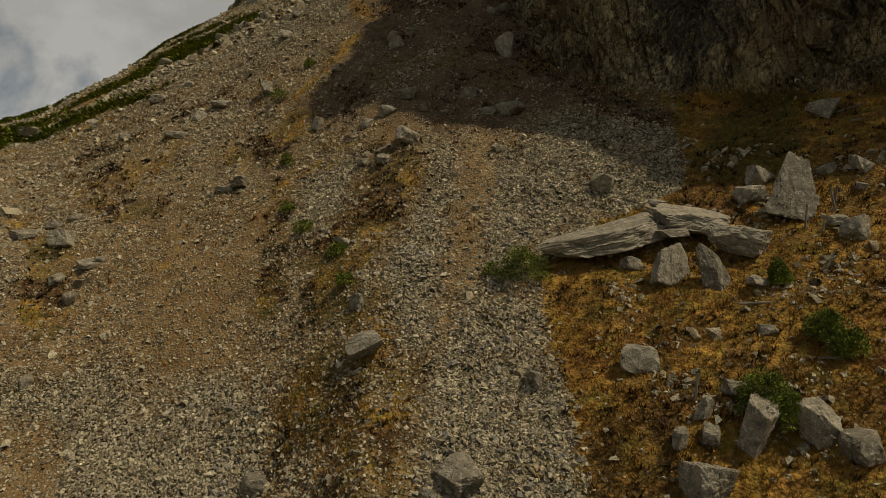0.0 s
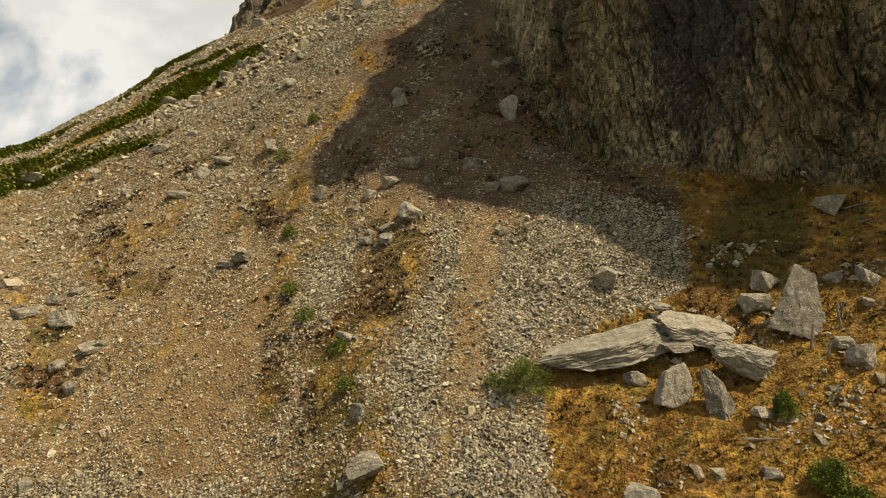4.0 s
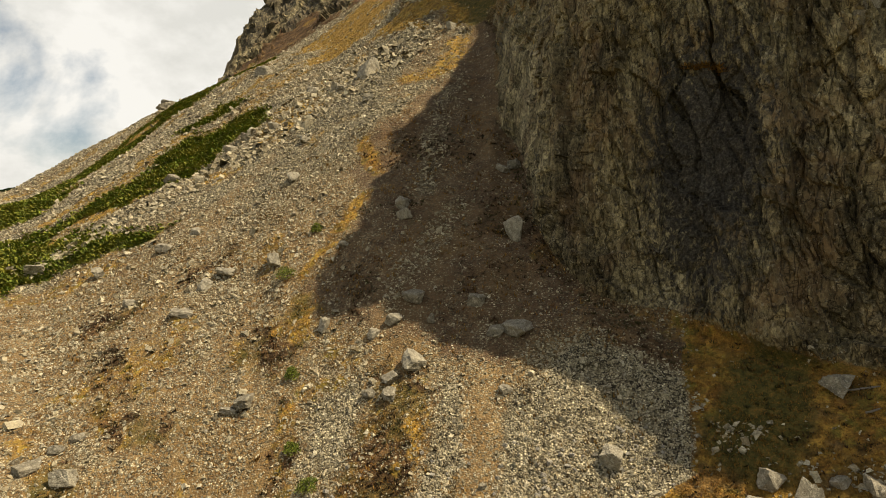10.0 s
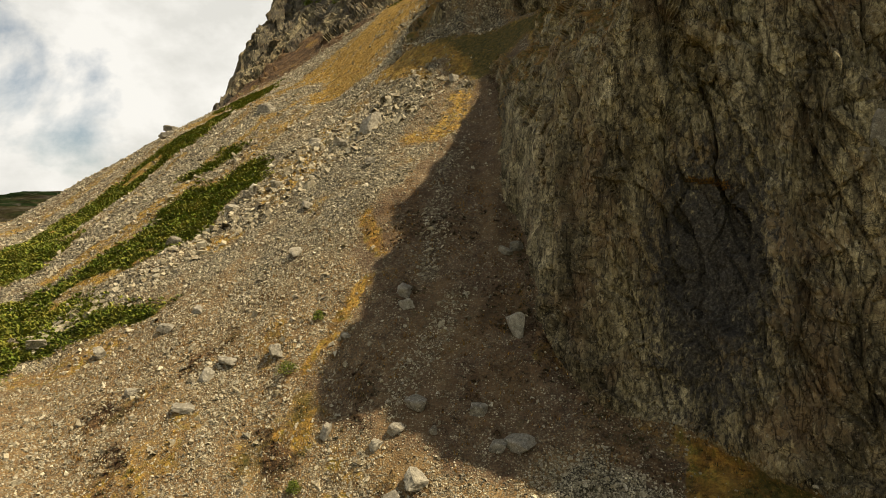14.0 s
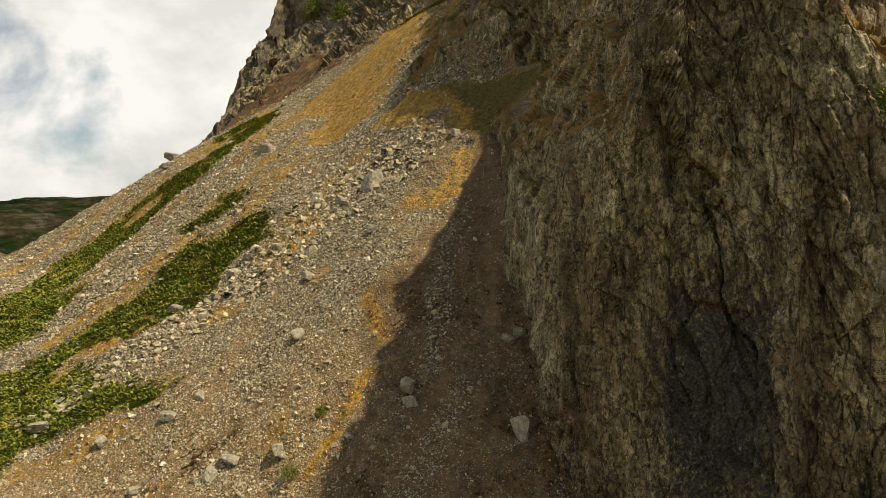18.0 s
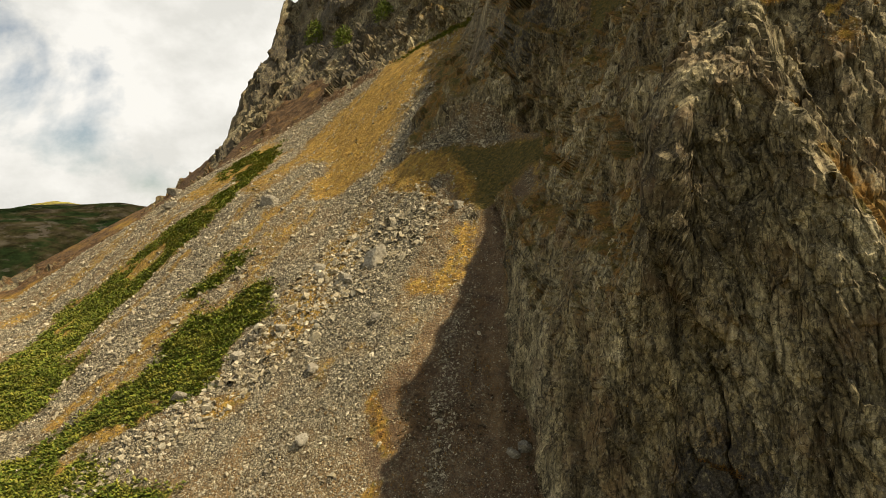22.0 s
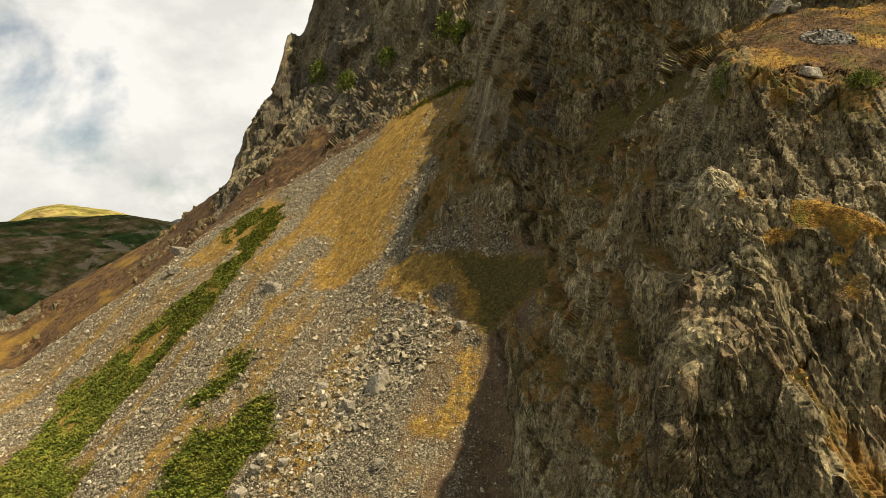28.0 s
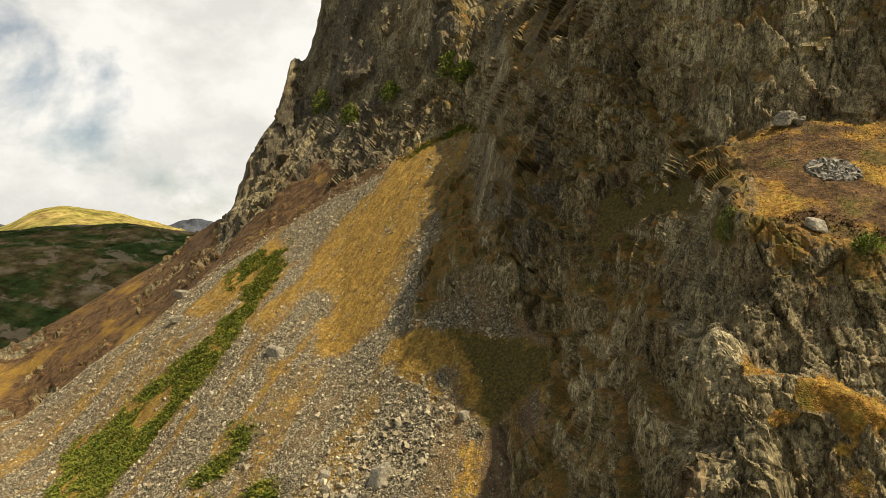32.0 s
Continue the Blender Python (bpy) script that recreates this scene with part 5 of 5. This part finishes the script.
PLATEAU = [(40.4, 87.8, 3.3, 2.1), (41.6, 86.5, 1.8, 1.2), (37.4, 75.2, 2.3, 0.7), (32.0, 64.6, 2.0, 1.2)]
seed = 40
for rows, group, label in ((SHELF, "shelf boulders", "grey lichened boulder on the grassy shelf"), (LOWER, "scree boulders", "pale angular boulder in the lower scree"), (UPPER, "scree boulders", "grey angular boulder on the scree"), (HIGH, "high scree boulders", "large pale block high on the scree"), (PLATEAU, "plateau rocks", "grey rock on the grassy top")):
    for x, y, w, h in rows:
        r = np.random.default_rng(seed)
        boulder("boulder", x, y, (w * 1.05, w * r.uniform(0.55, 0.9), h), (r.uniform(-22, 4), r.uniform(-14, 14), r.uniform(0, 360)), 0.25, seed, label, group, cuts=int(r.integers(1, 5)))
        seed += 1


# ---- shrubs ----
def shrub(x, y, w, h, seed, label, leaf=0.06, n=3600, name="shrub", spread=1.0):
    r = np.random.default_rng(seed)
    g = on_ground(x, y)
    root = new(name)
    root.location = g
    tagged(root, label, "shrub", "shrubs")
    # stems
    bm = bmesh.new()
    tips = []
    for k in range(9):
        a, e = r.random() * 6.283, r.uniform(0.5, 1.35)
        end = Vector((math.cos(a) * math.cos(e) * w * 0.42, math.sin(a) * math.cos(e) * w * 0.42, math.sin(e) * h * 0.8))
        m = Matrix.Translation(end / 2) @ end.to_track_quat("Z", "Y").to_matrix().to_4x4()
        bmesh.ops.create_cone(bm, segments=5, radius1=0.03 * h, radius2=0.008 * h, depth=end.length, matrix=m)
        tips.append(np.array(end))
    me = bpy.data.meshes.new("stems")
    bm.to_mesh(me)
    bm.free()
    me.materials.append(M_WOOD)
    new("stems", me).parent = root
    # leaf clumps round the tips, with gaps between them
    c = r.normal(0, 1, (34, 3))
    c[:, 2] = np.abs(c[:, 2]) * 0.9
    c *= (r.uniform(0.55, 0.85, 34) / np.linalg.norm(c, axis=1))[:, None]
    c = np.concatenate([c * (w * 0.5, w * 0.5, h), np.array(tips)])
    k = r.integers(0, len(c), n)
    dirn = r.normal(0, 1, (n, 3))
    dirn[:, 2] += 0.4
    dirn /= np.linalg.norm(dirn, axis=1, keepdims=True)
    rad = r.uniform(0.6, 1.0, n) * r.uniform(0.13, 0.2, len(c))[k]
    pos = c[k] + dirn * rad[:, None] * (w, w, h * 1.1)
    pos[:, 2] = np.maximum(pos[:, 2], 0.02 * h)
    a = dirn + r.normal(0, 0.5, (n, 3))
    a /= np.linalg.norm(a, axis=1, keepdims=True)
    b = np.cross(a, r.normal(0, 1, (n, 3)))
    b /= np.linalg.norm(b, axis=1, keepdims=True)
    s = leaf * r.uniform(0.6, 1.4, n)[:, None]
    v = np.stack([pos, pos + (a + 0.45 * b) * s, pos + a * s * 2.1, pos + (a - 0.45 * b) * s], 1).reshape(-1, 3)
    f = np.arange(n * 4).reshape(n, 4)
    new("foliage", mesh_from("foliage", v, f, M_SHRUB)).parent = root
    return root


for k, (x, y, w, h) in enumerate([(11.4, 23.1, 2.1, 1.6), (11.3, 21.9, 1.6, 1.3), (14.9, 25.6, 1.7, 1.2), (14.8, 24.1, 1.4, 1.2), (14.9, 28.9, 1.0, 1.1)]):
    shrub(x, y, w, h, 300 + k, "rounded dark green juniper bush among rocks", 0.045, 6500)
shrub(4.0, 33.1, 2.6, 1.8, 310, "grey-green spreading bush at the edge of the scree", 0.045, 5500)
shrub(2.4, 33.6, 1.0, 0.8, 311, "small grey-green bush on the scree", 0.05, 700)
for k, (x, y, w, h) in enumerate([(-11.9, 49.6, 1.1, 0.9), (-14.9, 59.5, 2.2, 1.3), (-13.1, 64.2, 1.1, 0.9), (-6.2, 38, 1.2, 0.8), (-8.8, 41.5, 1.4, 0.8), (-5.2, 35.0, 1.1, 0.7), (-10.5, 44.2, 1.2, 0.7)]):
    shrub(x, y, w, h, 320 + k, "low green bush on the scree", 0.06, 1100)
for k, (x, y, w, h) in enumerate([(-6.5, 241, 11, 9), (-0.9, 233, 8, 8), (-68, 316, 10, 13), (-49.5, 283, 8, 10), (-30.4, 274, 9, 8)]):
    shrub(x, y, w, h, 340 + k, "dark green yew clinging to the crag", 0.5, 1500)
for k, (x, y, w, h) in enumerate([(25.4, 68.1, 2.8, 3.6), (34.3, 60.5, 3.2, 1.9), (26.2, 42.2, 1.9, 2.1)]):
    shrub(x, y, w, h, 350 + k, "green holly bush rooted in the rock", 0.11, 1800)


# ---- old fence ----
def fence_post(x, y, h, lean, turn, seed, fallen=False):
    r = np.random.default_rng(seed)
    bm = bmesh.new()
    bmesh.ops.create_cone(bm, cap_ends=True, segments=7, radius1=0.065, radius2=0.05, depth=h)
    bmesh.ops.subdivide_edges(bm, edges=[e for e in bm.edges if abs(e.verts[0].co.z - e.verts[1].co.z) > 0.3], cuts=4)
    for v in bm.verts:
        v.co += Vector(r.normal(0, 0.010, 3))
        v.co.x += 0.03 * math.sin(v.co.z * 3)
        v.co.z += h / 2 if not fallen else 0
    me = bpy.data.meshes.new("fence_post")
    bm.to_mesh(me)
    bm.free()
    me.materials.append(M_WOOD)
    ob = new("fence_post", me)
    g = on_ground(x, y)
    ob.matrix_world = Matrix.Translation((g.x, g.y, g.z + (0.06 if fallen else -0.12))) @ pose(0, 0, 0, lean, 0, turn)
    return tagged(ob, "fallen weathered grey fence post on the grass" if fallen else "leaning weathered wooden fence post on the shelf", "fence post", "old fence posts")


for k, (x, y, h, lean, turn) in enumerate([(17.6, 31.9, 1.3, 3, 40), (19.5, 32.6, 1.3, -8, 80), (18.0, 31.2, 0.9, 14, 100), (9.3, 24.3, 1.2, 10, 90), (19.8, 33.2, 1.0, 6, 20), (37.2, 80, 1.4, 5, 60), (41.5, 84.7, 1.2, 4, 10)]):
    fence_post(x, y, h, lean, turn, 400 + k)
for k, (x, y, h, lean, turn) in enumerate([(13.5, 28.1, 1.6, 88, 80), (24.5, 39.5, 1.6, 75, 60), (24.3, 38.1, 1.5, 80, 100), (36.2, 78.6, 1.4, 84, 40), (36.0, 77.4, 1.4, 86, 60), (14.0, 24.5, 1.6, 84, 50)]):
    fence_post(x, y, h, lean, turn, 420 + k, True)
